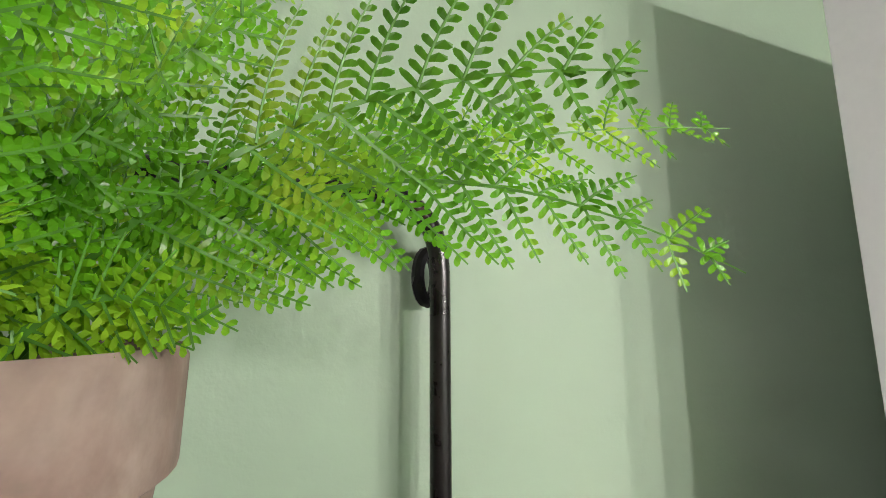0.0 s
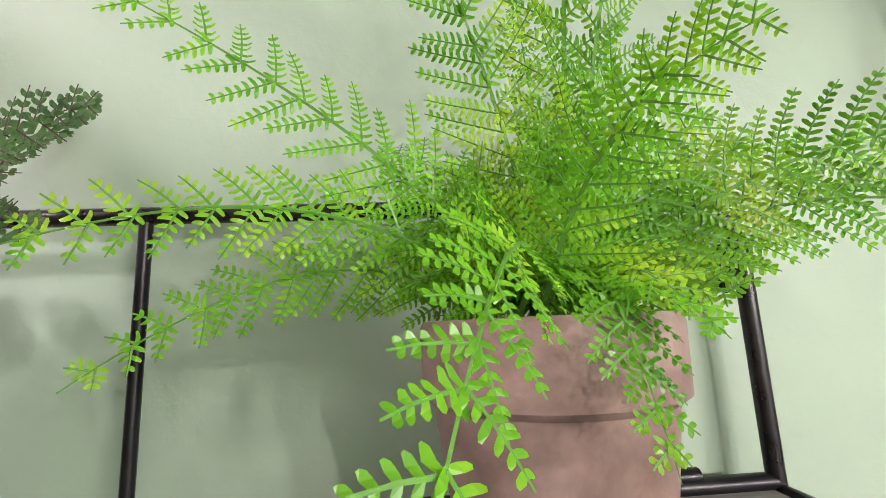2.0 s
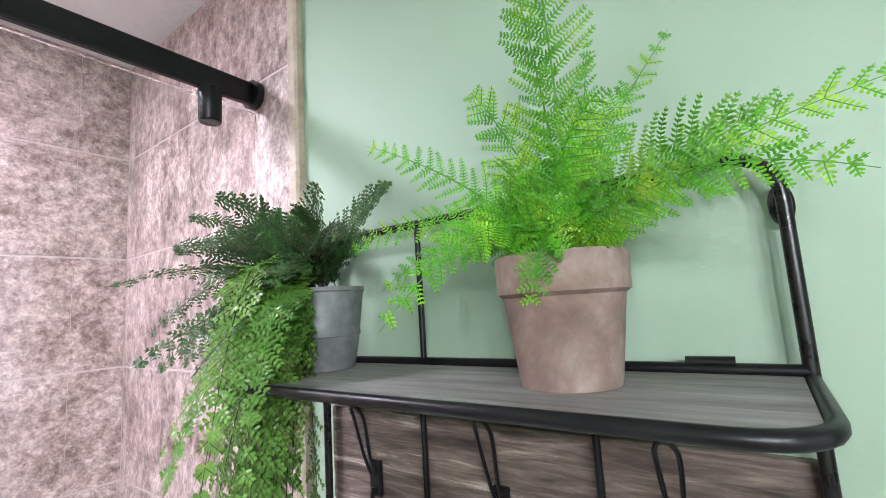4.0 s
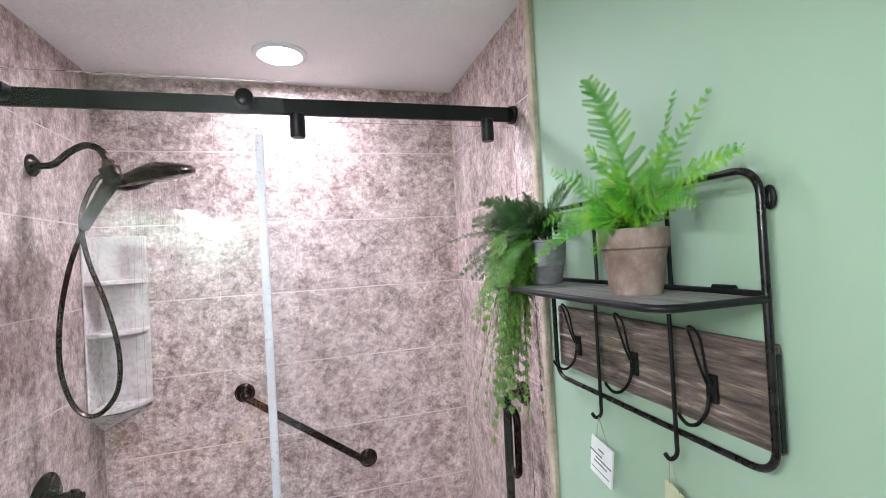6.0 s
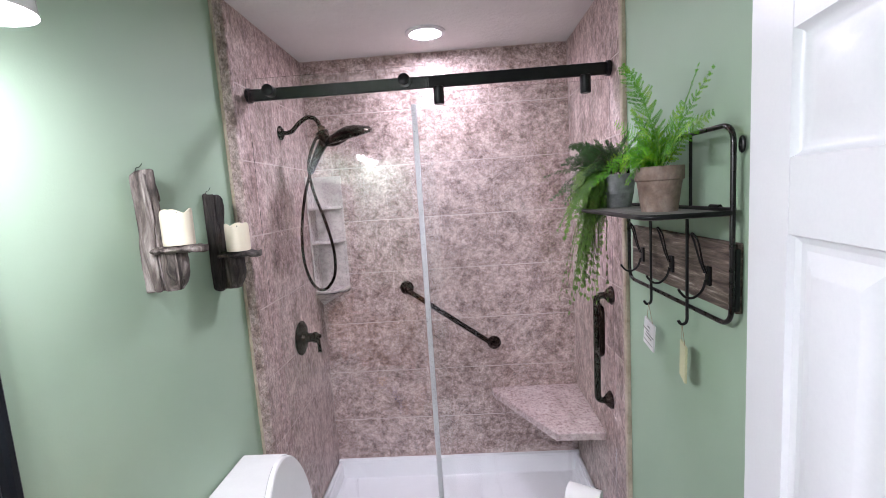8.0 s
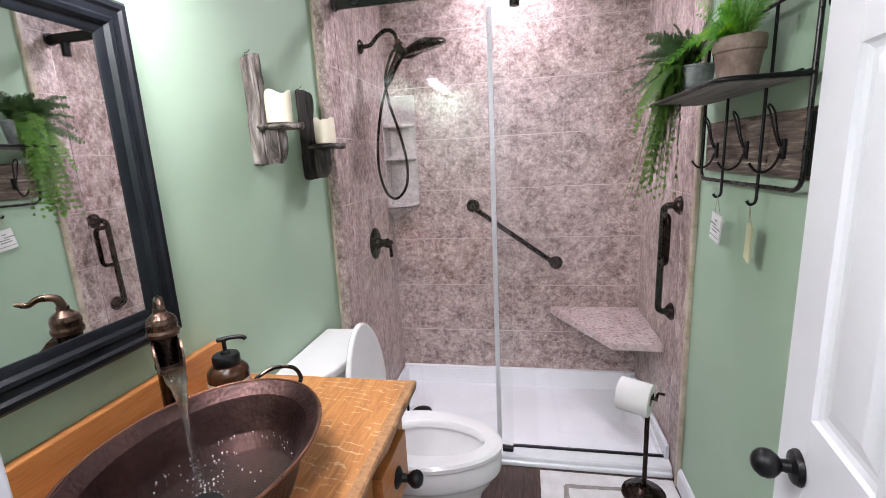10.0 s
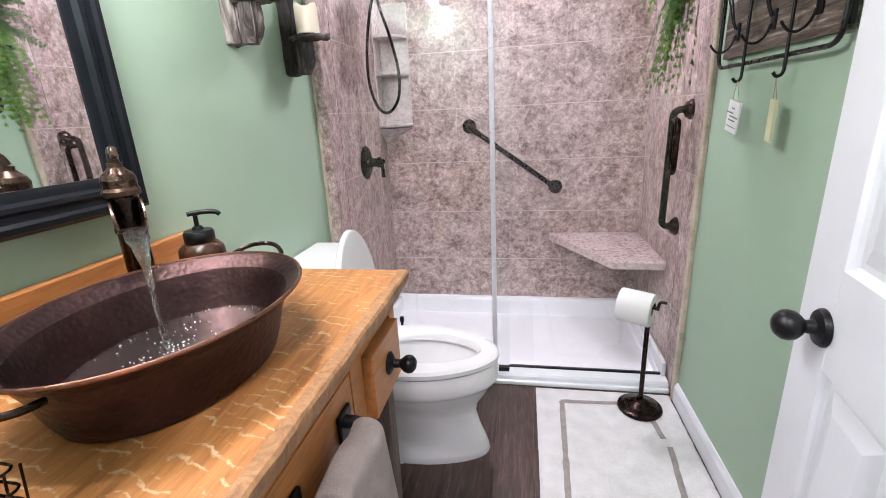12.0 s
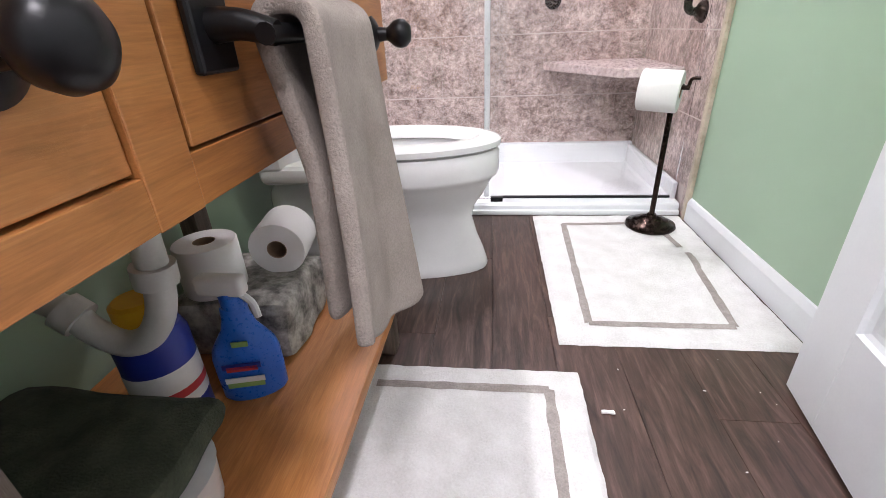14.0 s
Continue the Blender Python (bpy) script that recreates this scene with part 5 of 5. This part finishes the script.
# ---------- ferns ----------
def fern_frond(base, tip, lift, width, pairs, seed, side=None, lobes=0.0042, sag=0.0, fat=0.42):
    """One frond: a bent rachis, pinnae in pairs, each set with small toothed lobes. Gives verts, faces, materials."""
    r = random.Random(seed)
    base, tip = Vector(base), Vector(tip)
    ctrl = base.lerp(tip, 0.38) + Vector((0, 0, lift))
    L = (ctrl - base).length * 0.5 + (tip - ctrl).length * 0.6 + (tip - base).length * 0.3
    V, Fc, Mi = [], [], []

    def at(s):
        return (1 - s) ** 2 * base + 2 * s * (1 - s) * ctrl + s * s * tip + Vector((0, 0, -sag * s ** 3))

    def strip(pts, w, nrm):
        for i in range(len(pts) - 1):
            d = (pts[i + 1] - pts[i])
            d = d.normalized() if d.length > 1e-7 else Vector((0, 0, 1))
            sd = d.cross(nrm).normalized()
            a, b2 = w * (1 - i / len(pts)) + 0.0002, w * (1 - (i + 1) / len(pts)) + 0.0002
            k = len(V)
            V.extend([pts[i] - sd * a, pts[i] + nrm * a, pts[i] + sd * a, pts[i + 1] - sd * b2, pts[i + 1] + nrm * b2, pts[i + 1] + sd * b2])
            Fc.extend([(k, k + 1, k + 4, k + 3), (k + 1, k + 2, k + 5, k + 4), (k + 2, k, k + 3, k + 5)])
            Mi.extend([1, 1, 1])

    N = 26
    line = [at(i / N) for i in range(N + 1)]
    t0 = (tip - base).normalized()
    flat = side or Vector((-t0.y, t0.x, 0))
    if flat.length < 0.2:
        flat = Vector((0, 1, 0))
    flat = (flat - t0 * flat.dot(t0)).normalized()
    nrm0 = t0.cross(flat)
    if nrm0.z < 0 and abs(nrm0.z) > 0.1:
        nrm0 = -nrm0
    strip(line, 0.0014, nrm0)
    pairs = int(pairs * 1.12)
    for k in range(pairs):
        s = 0.10 + 0.885 * (k + 0.5) / pairs
        p, tg = at(s), (at(min(s + 0.02, 1)) - at(s - 0.02)).normalized()
        prof = min(1.0, 0.45 + s * 2.2) * (1 - s) ** 0.55 + 0.07
        ln = width * prof * r.uniform(0.85, 1.12)
        for sg in (-1, 1):
            sd = (flat * sg - tg * flat.dot(tg) * sg).normalized()
            ang = radians(r.uniform(24, 40))
            d = sd * math.cos(ang) + tg * math.sin(ang)
            nr = tg.cross(sd).normalized()
            d = (d + nr * r.uniform(-0.25, 0.25)).normalized()
            n = max(3, int(ln / lobes))
            q = p + tg * r.uniform(-0.002, 0.002)
            pts = [q]
            for j in range(n):
                d = (d + tg * 0.035 + Vector((0, 0, -0.03))).normalized()
                pts.append(pts[-1] + d * (ln / n))
            strip(pts[::2] + ([pts[-1]] if n % 2 else []), 0.00032, nr)
            for j in range(1, n + 1):
                u = j / n
                ll = lobes * (1.85 - 1.05 * u) * r.uniform(0.85, 1.12)
                dd = (pts[j] - pts[j - 1]).normalized()
                for s2 in (-1, 1):
                    o = dd.cross(nr) * s2
                    e = (o + dd * 0.4 + nr * r.uniform(-0.3, 0.3)).normalized()
                    c, w = pts[j - 1], lobes * fat
                    kk = len(V)
                    rise = nr * (ll * r.uniform(0.05, 0.3))
                    V.extend([c - dd * w * 0.55, c + dd * w * 0.8, c + e * ll * 0.55 + dd * w * 0.95 + rise, c + e * ll + dd * w * 0.7, c + e * ll * 1.08, c + e * ll * 0.9 - dd * w * 0.6, c + e * ll * 0.5 - dd * w * 0.75 + rise * 0.4])
                    Fc.extend([(kk, kk + 1, kk + 2, kk + 6), (kk + 6, kk + 2, kk + 3, kk + 4, kk + 5)])
                    Mi.extend([0, 0])
    return V, Fc, Mi


def frond(parent, material, stem, *a, **kw):
    V, Fc, Mi = fern_frond(*a, **kw)
    me = bpy.data.meshes.new("frond")
    me.from_pydata(V, [], Fc)
    me.materials.append(material)
    me.materials.append(stem)
    me.polygons.foreach_set("material_index", Mi)
    me.update()
    ob = new("frond", me)
    ob.parent = parent
    ob.matrix_parent_inverse = Matrix.Translation(-parent.location)
    return ob


C = Vector((1.371, 0.999, 1.635))
fern = thing("potted_fern", C, "bright green artificial fern in a clay pot on the shelf", "plant")
part("clay_pot", lathe([(0, -0.004), (0.0435, -0.004), (0.0445, 0), (0.0545, 0.074), (0.0545, 0.0745), (0.0555, 0.075), (0.0595, 0.078), (0.0602, 0.108), (0.0585, 0.1115), (0.0545, 0.1105), (0.052, 0.09), (0, 0.09)], C, 44), M_POT, fern, "greyish brown aged clay pot")
part("moss", lathe([(0, 0.09), (0.0518, 0.0905), (0.045, 0.099), (0.02, 0.106), (0, 0.107)], C, 24), M_SOIL, fern)
top = C + Vector((0, 0, 0.1))
aim = [
    # tall ones, then those reaching sideways, those hanging over the rim, and short ones round the heart
    ((1.262, 0.955, 1.995), 0.10, 0.060, 17), ((1.279, 0.990, 2.010), 0.11, 0.042, 17), ((1.455, 0.894, 1.970), 0.03, 0.036, 15), ((1.462, 0.975, 1.997), 0.04, 0.036, 15),
    ((1.336, 0.745, 1.830), 0.05, 0.052, 17), ((1.292, 0.838, 1.811), 0.06, 0.050, 14), ((1.306, 0.790, 1.766), 0.085, 0.046, 16), ((1.410, 0.815, 1.850), 0.05, 0.042, 14),
    ((1.326, 1.197, 1.894), 0.04, 0.046, 15), ((1.330, 1.188, 1.727), 0.08, 0.036, 15), ((1.305, 1.210, 1.770), 0.08, 0.036, 15),
    ((1.204, 1.071, 1.691), 0.11, 0.044, 17), ((1.282, 0.992, 1.700), 0.085, 0.044, 15), ((1.290, 0.966, 1.737), 0.06, 0.036, 13), ((1.330, 0.930, 1.752), 0.03, 0.028, 9),
    ((1.320, 1.050, 1.905), 0.05, 0.050, 14), ((1.400, 0.930, 1.895), 0.04, 0.042, 13), ((1.410, 1.080, 1.850), 0.05, 0.042, 13), ((1.290, 0.930, 1.850), 0.06, 0.050, 13)]
rnd = random.Random(8)
for k in range(11):
    a, el = 0.9 + 0.34 * k + rnd.uniform(-0.1, 0.1), rnd.uniform(0.35, 1.1)
    ln = rnd.uniform(0.08, 0.13)
    aim.append(((min(1.371 + ln * math.cos(a) * math.cos(el), 1.455), 0.999 + ln * math.sin(a) * math.cos(el), 1.745 + ln * math.sin(el)), 0.035, 0.036, 9))
for k, (tip, lift, wd, n) in enumerate(aim):
    b0 = top + Vector((rnd.uniform(-0.02, 0.02), rnd.uniform(-0.02, 0.02), 0))
    frond(fern, M_FERN, M_FERN_STEM, b0, tip, lift, wd, n, 100 + k, lobes=0.0032, fat=0.37, side=(Vector(tip) - b0).normalized().cross(Vector((-1, rnd.uniform(-0.5, 0.3), rnd.uniform(0.05, 0.7)))))

C2 = Vector((1.388, 1.365, 1.635))
f2 = thing("trailing_plant", C2, "dark fern and trailing pale vines in a grey bucket", "plant")
part("bucket", lathe([(0, -0.004), (0.046, -0.004), (0.047, 0), (0.054, 0.04), (0.0555, 0.041), (0.0555, 0.046), (0.055, 0.048), (0.061, 0.1), (0.063, 0.102), (0.063, 0.107), (0.058, 0.107), (0.056, 0.09), (0, 0.09)], C2, 36), M_BUCKET, f2, "ribbed grey metal bucket")
part("moss", lathe([(0, 0.09), (0.0555, 0.0905), (0.03, 0.104), (0, 0.106)], C2, 20), M_SOIL, f2)
top = C2 + Vector((0, 0, 0.1))
dark = [((1.462, 1.284, 1.90), 0.02, 0.026, 18), ((1.215, 1.495, 1.69), 0.11, 0.045, 18), ((1.253, 1.51, 1.809), 0.08, 0.042, 18), ((1.225, 1.335, 1.843), 0.07, 0.045, 18),
        ((1.29, 1.27, 1.83), 0.06, 0.05, 16), ((1.34, 1.25, 1.80), 0.06, 0.05, 16), ((1.42, 1.45, 1.84), 0.05, 0.05, 16), ((1.32, 1.47, 1.83), 0.06, 0.05, 16),
        ((1.24, 1.40, 1.77), 0.09, 0.05, 16), ((1.26, 1.29, 1.74), 0.09, 0.05, 16), ((1.36, 1.38, 1.86), 0.03, 0.05, 14), ((1.30, 1.38, 1.84), 0.05, 0.05, 16),
        ((1.22, 1.42, 1.66), 0.11, 0.045, 16), ((1.35, 1.30, 1.78), 0.06, 0.055, 14), ((1.25, 1.34, 1.68), 0.11, 0.045, 16), ((1.43, 1.33, 1.80), 0.05, 0.045, 14), ((1.34, 1.48, 1.72), 0.08, 0.045, 14)]
rnd = random.Random(21)
for k in range(15):
    a, el = rnd.uniform(1.4, 4.9), rnd.uniform(-0.45, 0.85)
    el = abs(el) if a > 3.8 else el
    ln = rnd.uniform(0.16, 0.25)
    dark.append(((min(1.388 + ln * math.cos(a) * math.cos(el), 1.46), 1.365 + ln * math.sin(a) * math.cos(el), 1.735 + ln * math.sin(el)), 0.05 + 0.03 * rnd.random(), 0.04, 18))
for k, (tip, lift, wd, n) in enumerate(dark):
    b0 = top + Vector((rnd.uniform(-0.025, 0.025), rnd.uniform(-0.025, 0.025), 0))
    frond(f2, M_DARKFERN, M_BROWNSTEM, b0, tip, lift, wd, n, 300 + k, lobes=0.0046, fat=0.42, side=(Vector(tip) - b0).normalized().cross(Vector((-1, rnd.uniform(-0.9, 0), rnd.uniform(0.2, 0.9)))))
rnd = random.Random(12)
for k in range(32):
    tip = Vector((1.268 + rnd.uniform(-0.085, 0.075), 1.385 + rnd.uniform(-0.10, 0.08), rnd.choice((1.27, 1.31, 1.36, 1.42, 1.48, 1.52)) + rnd.uniform(-0.02, 0.02)))
    b0 = top + Vector((-0.04 + rnd.uniform(-0.02, 0.01), rnd.uniform(-0.03, 0.03), 0))
    frond(f2, M_VINE, M_BROWNSTEM, b0, tip, 0.17 + rnd.uniform(0, 0.05), 0.052, 22, 500 + k, lobes=0.0062, fat=0.5, side=Vector((rnd.uniform(-0.6, 0.6), 1, 0)))
for k, tip in enumerate(((1.168, 1.327, 1.551), (1.20, 1.30, 1.585), (1.215, 1.26, 1.60), (1.19, 1.39, 1.56))):
    frond(f2, M_VINE, M_FERN_STEM, top + Vector((-0.04, -0.01, 0)), tip, 0.11, 0.05, 18, 560 + k, lobes=0.0055)

# ---------- paper stand and mats ----------
PX, PY = 1.313, 1.435
ps = thing("toilet_paper_stand", (PX, PY, 0.012), "free-standing dark bronze toilet paper holder", "paper holder")
part("base", lathe([(0, 0.012), (0.088, 0.012), (0.091, 0.018), (0.088, 0.026), (0.07, 0.031), (0.064, 0.038), (0.045, 0.042), (0.036, 0.05), (0.02, 0.054), (0.016, 0.062), (0, 0.062)], (PX, PY, 0), 44), M_BRONZE, ps)
part("post", tube(round_path([(PX, PY, 0.055), (PX, PY, 0.53), (PX - 0.004, PY - 0.05, 0.531), (PX - 0.01, PY - 0.083, 0.531)], 0.02), 0.0095, 12), M_BRONZE, ps)
ax = (Vector((1.245, 1.367, 0.533)) - Vector((1.293, 1.342, 0.531))).normalized()
cR = Vector((1.252, 1.362, 0.532))
part("arm", tube(round_path([cR - ax * 0.062 + Vector((0, 0.0, 0)), cR - ax * 0.07, cR - ax * 0.072 + Vector((0.002, 0, 0.028)), cR - ax * 0.1 + Vector((0, 0, 0.03))], 0.01), 0.0055, 10), M_BRONZE, ps)
part("spindle", tube([cR - ax * 0.075, cR + ax * 0.055], 0.007, 12), M_BRONZE, ps)
rot = ax.to_track_quat("Z", "Y").to_matrix().to_4x4()
hr = roll("toilet_roll", Matrix.Translation(cR + Vector((-0.008, 0.004, -0.014))) @ rot @ Matrix.Diagonal((1.12, 1.12, 1.2, 1)), "white toilet roll on the free-standing holder", "roll on the stand")


def mat_rug(name, x0, x1, y0, y1, label, stripe, seed, curl):
    n, m = 44, 60
    e = thing(name, ((x0 + x1) / 2, (y0 + y1) / 2, 0), label, "bath mat", "bath mats")

    def hgt(x, y, edge):
        h = 0.010 + 0.0015 * noise.noise(Vector((x * 30, y * 30, seed))) + 0.003 * max(noise.noise(Vector((x * 5, y * 5, seed + 3))), 0)
        return h + curl(x, y)

    bm = bmesh.new()
    grid = []
    for i in range(n + 1):
        row = []
        for j in range(m + 1):
            x, y = x0 + (x1 - x0) * i / n, y0 + (y1 - y0) * j / m
            ed = i in (0, n) or j in (0, m)
            jx = 0.003 * noise.noise(Vector((x * 40, y * 40, seed))) if ed else 0
            row.append(bm.verts.new((x + jx, y + jx, 0.0015 if ed else hgt(x, y, 0))))
        grid.append(row)
    for i in range(n):
        for j in range(m):
            bm.faces.new((grid[i][j], grid[i + 1][j], grid[i + 1][j + 1], grid[i][j + 1]))
    part("cotton_face", bm, M_MAT, e)
    for k, (xa, ya, xb, yb) in enumerate(stripe):
        bm = bmesh.new()
        steps = 40
        prev = None
        horiz = abs(xb - xa) > abs(yb - ya)
        for s in range(steps + 1):
            u = s / steps
            x, y = xa + (xb - xa) * u, ya + (yb - ya) * u
            wv = 0.003 * noise.noise(Vector((x * 25, y * 25, seed + k)))
            off = Vector((0, 0.011 + wv, 0)) if horiz else Vector((0.011 + wv, 0, 0))
            c = Vector((x, y, 0))
            pair = []
            for sg in (-1, 0, 1):
                q = c + off * sg
                q.z = hgt(q.x, q.y, 0) + (0.0032 if sg == 0 else 0.0012)
                pair.append(bm.verts.new(q))
            if prev:
                for q in (0, 1):
                    bm.faces.new((prev[q], pair[q], pair[q + 1], prev[q + 1]))
            prev = pair
        bmesh.ops.recalc_face_normals(bm, faces=bm.faces[:])
        part("stripe", bm, M_MATLINE, e, "woven taupe border stripe")
    return e


def far_curl(x, y):
    return 0.006 * max(math.sin((y - 1.15) * 22 + x * 6), 0) * (1.1 < y < 1.4) * (x > 1.2)


mat_rug("bath_mat", 0.878, 1.466, 0.708, 1.555, "white cotton bath mat with a taupe border line by the shower", [(0.965, 0.79, 1.33, 0.79), (0.965, 0.79, 0.99, 1.45), (1.33, 0.79, 1.37, 1.21), (1.36, 1.25, 1.335, 1.45), (0.985, 1.45, 1.25, 1.46)], 1.0, far_curl)
mat_rug("bath_mat", 0.385, 0.908, -0.12, 0.61, "white cotton bath mat with a taupe border line before the vanity", [(0.45, 0.54, 0.834, 0.54), (0.834, 0.54, 0.83, -0.05), (0.45, -0.05, 0.83, -0.05)], 5.0, lambda x, y: 0)
lint = single("paper_scrap", rough_box((0.935, 0.488, 0.001), (0.962, 0.496, 0.006), (4, 1, 1), 0.003, 2, 60, 0.001, (1, 1, 1)), M_PAPER, "tiny white scrap of paper on the floor", "paper scrap")

rnd = random.Random(31)
bm = bmesh.new()
for k in range(16):
    x, y, r = rnd.uniform(0.93, 1.30), rnd.uniform(0.0, 0.68), rnd.uniform(0.0008, 0.0026)
    bmesh.ops.create_icosphere(bm, subdivisions=1, radius=r, matrix=Matrix.Translation((x, y, 0.0006)) @ Matrix.Rotation(rnd.uniform(0, 3), 4, "Z") @ Matrix.Diagonal((1.6, 0.7, 0.25, 1)))
single("lint_specks", bm, M_PAPER, "pale specks of lint scattered on the dark floor", "lint", kind="stuff")

# ---------- stone tiles of the surround and floor planks ----------
tile_cache = {}


def tile(parent, w, h, axis, at, material):
    """A thin bevelled tile; axis names the wall's normal."""
    key = (round(w, 3), round(h, 3), axis, material.name)
    if key not in tile_cache:
        g, d, bv = 0.0026, 0.006, 0.001
        f = 0.0006
        lo = [(f, 0, g), (w - f, 0, g), (w - f, 0, h - g), (f, 0, h - g)]
        m1 = [(f, -d + 0.0012, g), (w - f, -d + 0.0012, g), (w - f, -d + 0.0012, h - g), (f, -d + 0.0012, h - g)]
        hi = [(f + bv, -d, g + bv), (w - f - bv, -d, g + bv), (w - f - bv, -d, h - g - bv), (f + bv, -d, h - g - bv)]
        bm = rings([lo, m1, hi])
        bmesh.ops.recalc_face_normals(bm, faces=bm.faces[:])
        if axis != "y":
            s = 1 if axis == "+x" else -1
            for v in bm.verts:
                v.co = Vector((-v.co.y * s, v.co.x, v.co.z))
            bmesh.ops.recalc_face_normals(bm, faces=bm.faces[:])
        tile_cache[key] = mesh_of("tile", bm, material, False)
    ob = new("tile", tile_cache[key])
    ob.parent = parent
    ob.location = at
    return ob


zcuts = [0.115, 0.382, 0.685, 0.987, 1.290, 1.595, 1.900, 2.200, ZC - 0.001]
xcuts = [SL, 0.125, 0.43, 0.735, 1.04, 1.352, SR]
for za, zb in zip(zcuts, zcuts[1:]):
    for xa, xb in zip(xcuts, xcuts[1:]):
        tile(wall_n, xb - xa, zb - za, "y", (xa, SB + 0.004, za), M_TILE)
ycuts = [YS + 0.012, 1.70, 2.02, SB - 0.002]
for za, zb in zip(zcuts, zcuts[1:]):
    for ya, yb in ((ycuts[0], ycuts[-1]),):
        tile(wall_w, yb - ya, zb - za, "+x", (SL - 0.006, ya, za), M_TILE_SIDE)
        tile(wall_e, yb - ya, zb - za, "-x", (SR + 0.006, ya, za), M_TILE_SIDE)
for w, x, s in ((wall_w, SL - 0.006, "+x"), (wall_e, SR + 0.006, "-x")):
    tile(w, 1.585 - YS - 0.012, 0.115, s, (x, YS + 0.012, 0.0), M_TILE_SIDE)

floor = tagged(new("floor"), "dark brown wood-look plank floor", "", kind="structure")
plank_mesh = {}
rnd = random.Random(3)
W = 0.152
x, col = XL - 0.005, 0
while x < 2.1:
    y = -1.75 + (col * 0.43) % 1.2 - 1.2
    while y < 1.6:
        ya, yb = max(y, -1.75), min(y + 1.2, 1.6)
        if yb - ya > 0.02:
            key = round(yb - ya, 3)
            if key not in plank_mesh:
                g = 0.0002
                lo = [(g, g, -0.008), (W - g, g, -0.008), (W - g, key - g, -0.008), (g, key - g, -0.008)]
                m1 = [(p[0], p[1], -0.0012) for p in lo]
                hi = [(2 * g + 0.0003, 2 * g + 0.0003, 0), (W - 2 * g - 0.0003, 2 * g + 0.0003, 0), (W - 2 * g - 0.0003, key - 2 * g - 0.0003, 0), (2 * g + 0.0003, key - 2 * g - 0.0003, 0)]
                bm = rings([lo, m1, hi])
                bmesh.ops.recalc_face_normals(bm, faces=bm.faces[:])
                plank_mesh[key] = mesh_of("plank", bm, M_FLOOR, False)
            ob = new("plank", plank_mesh[key])
            ob.parent = floor
            ob.location = (x, ya, 0)
        y += 1.2
    x += W
    col += 1
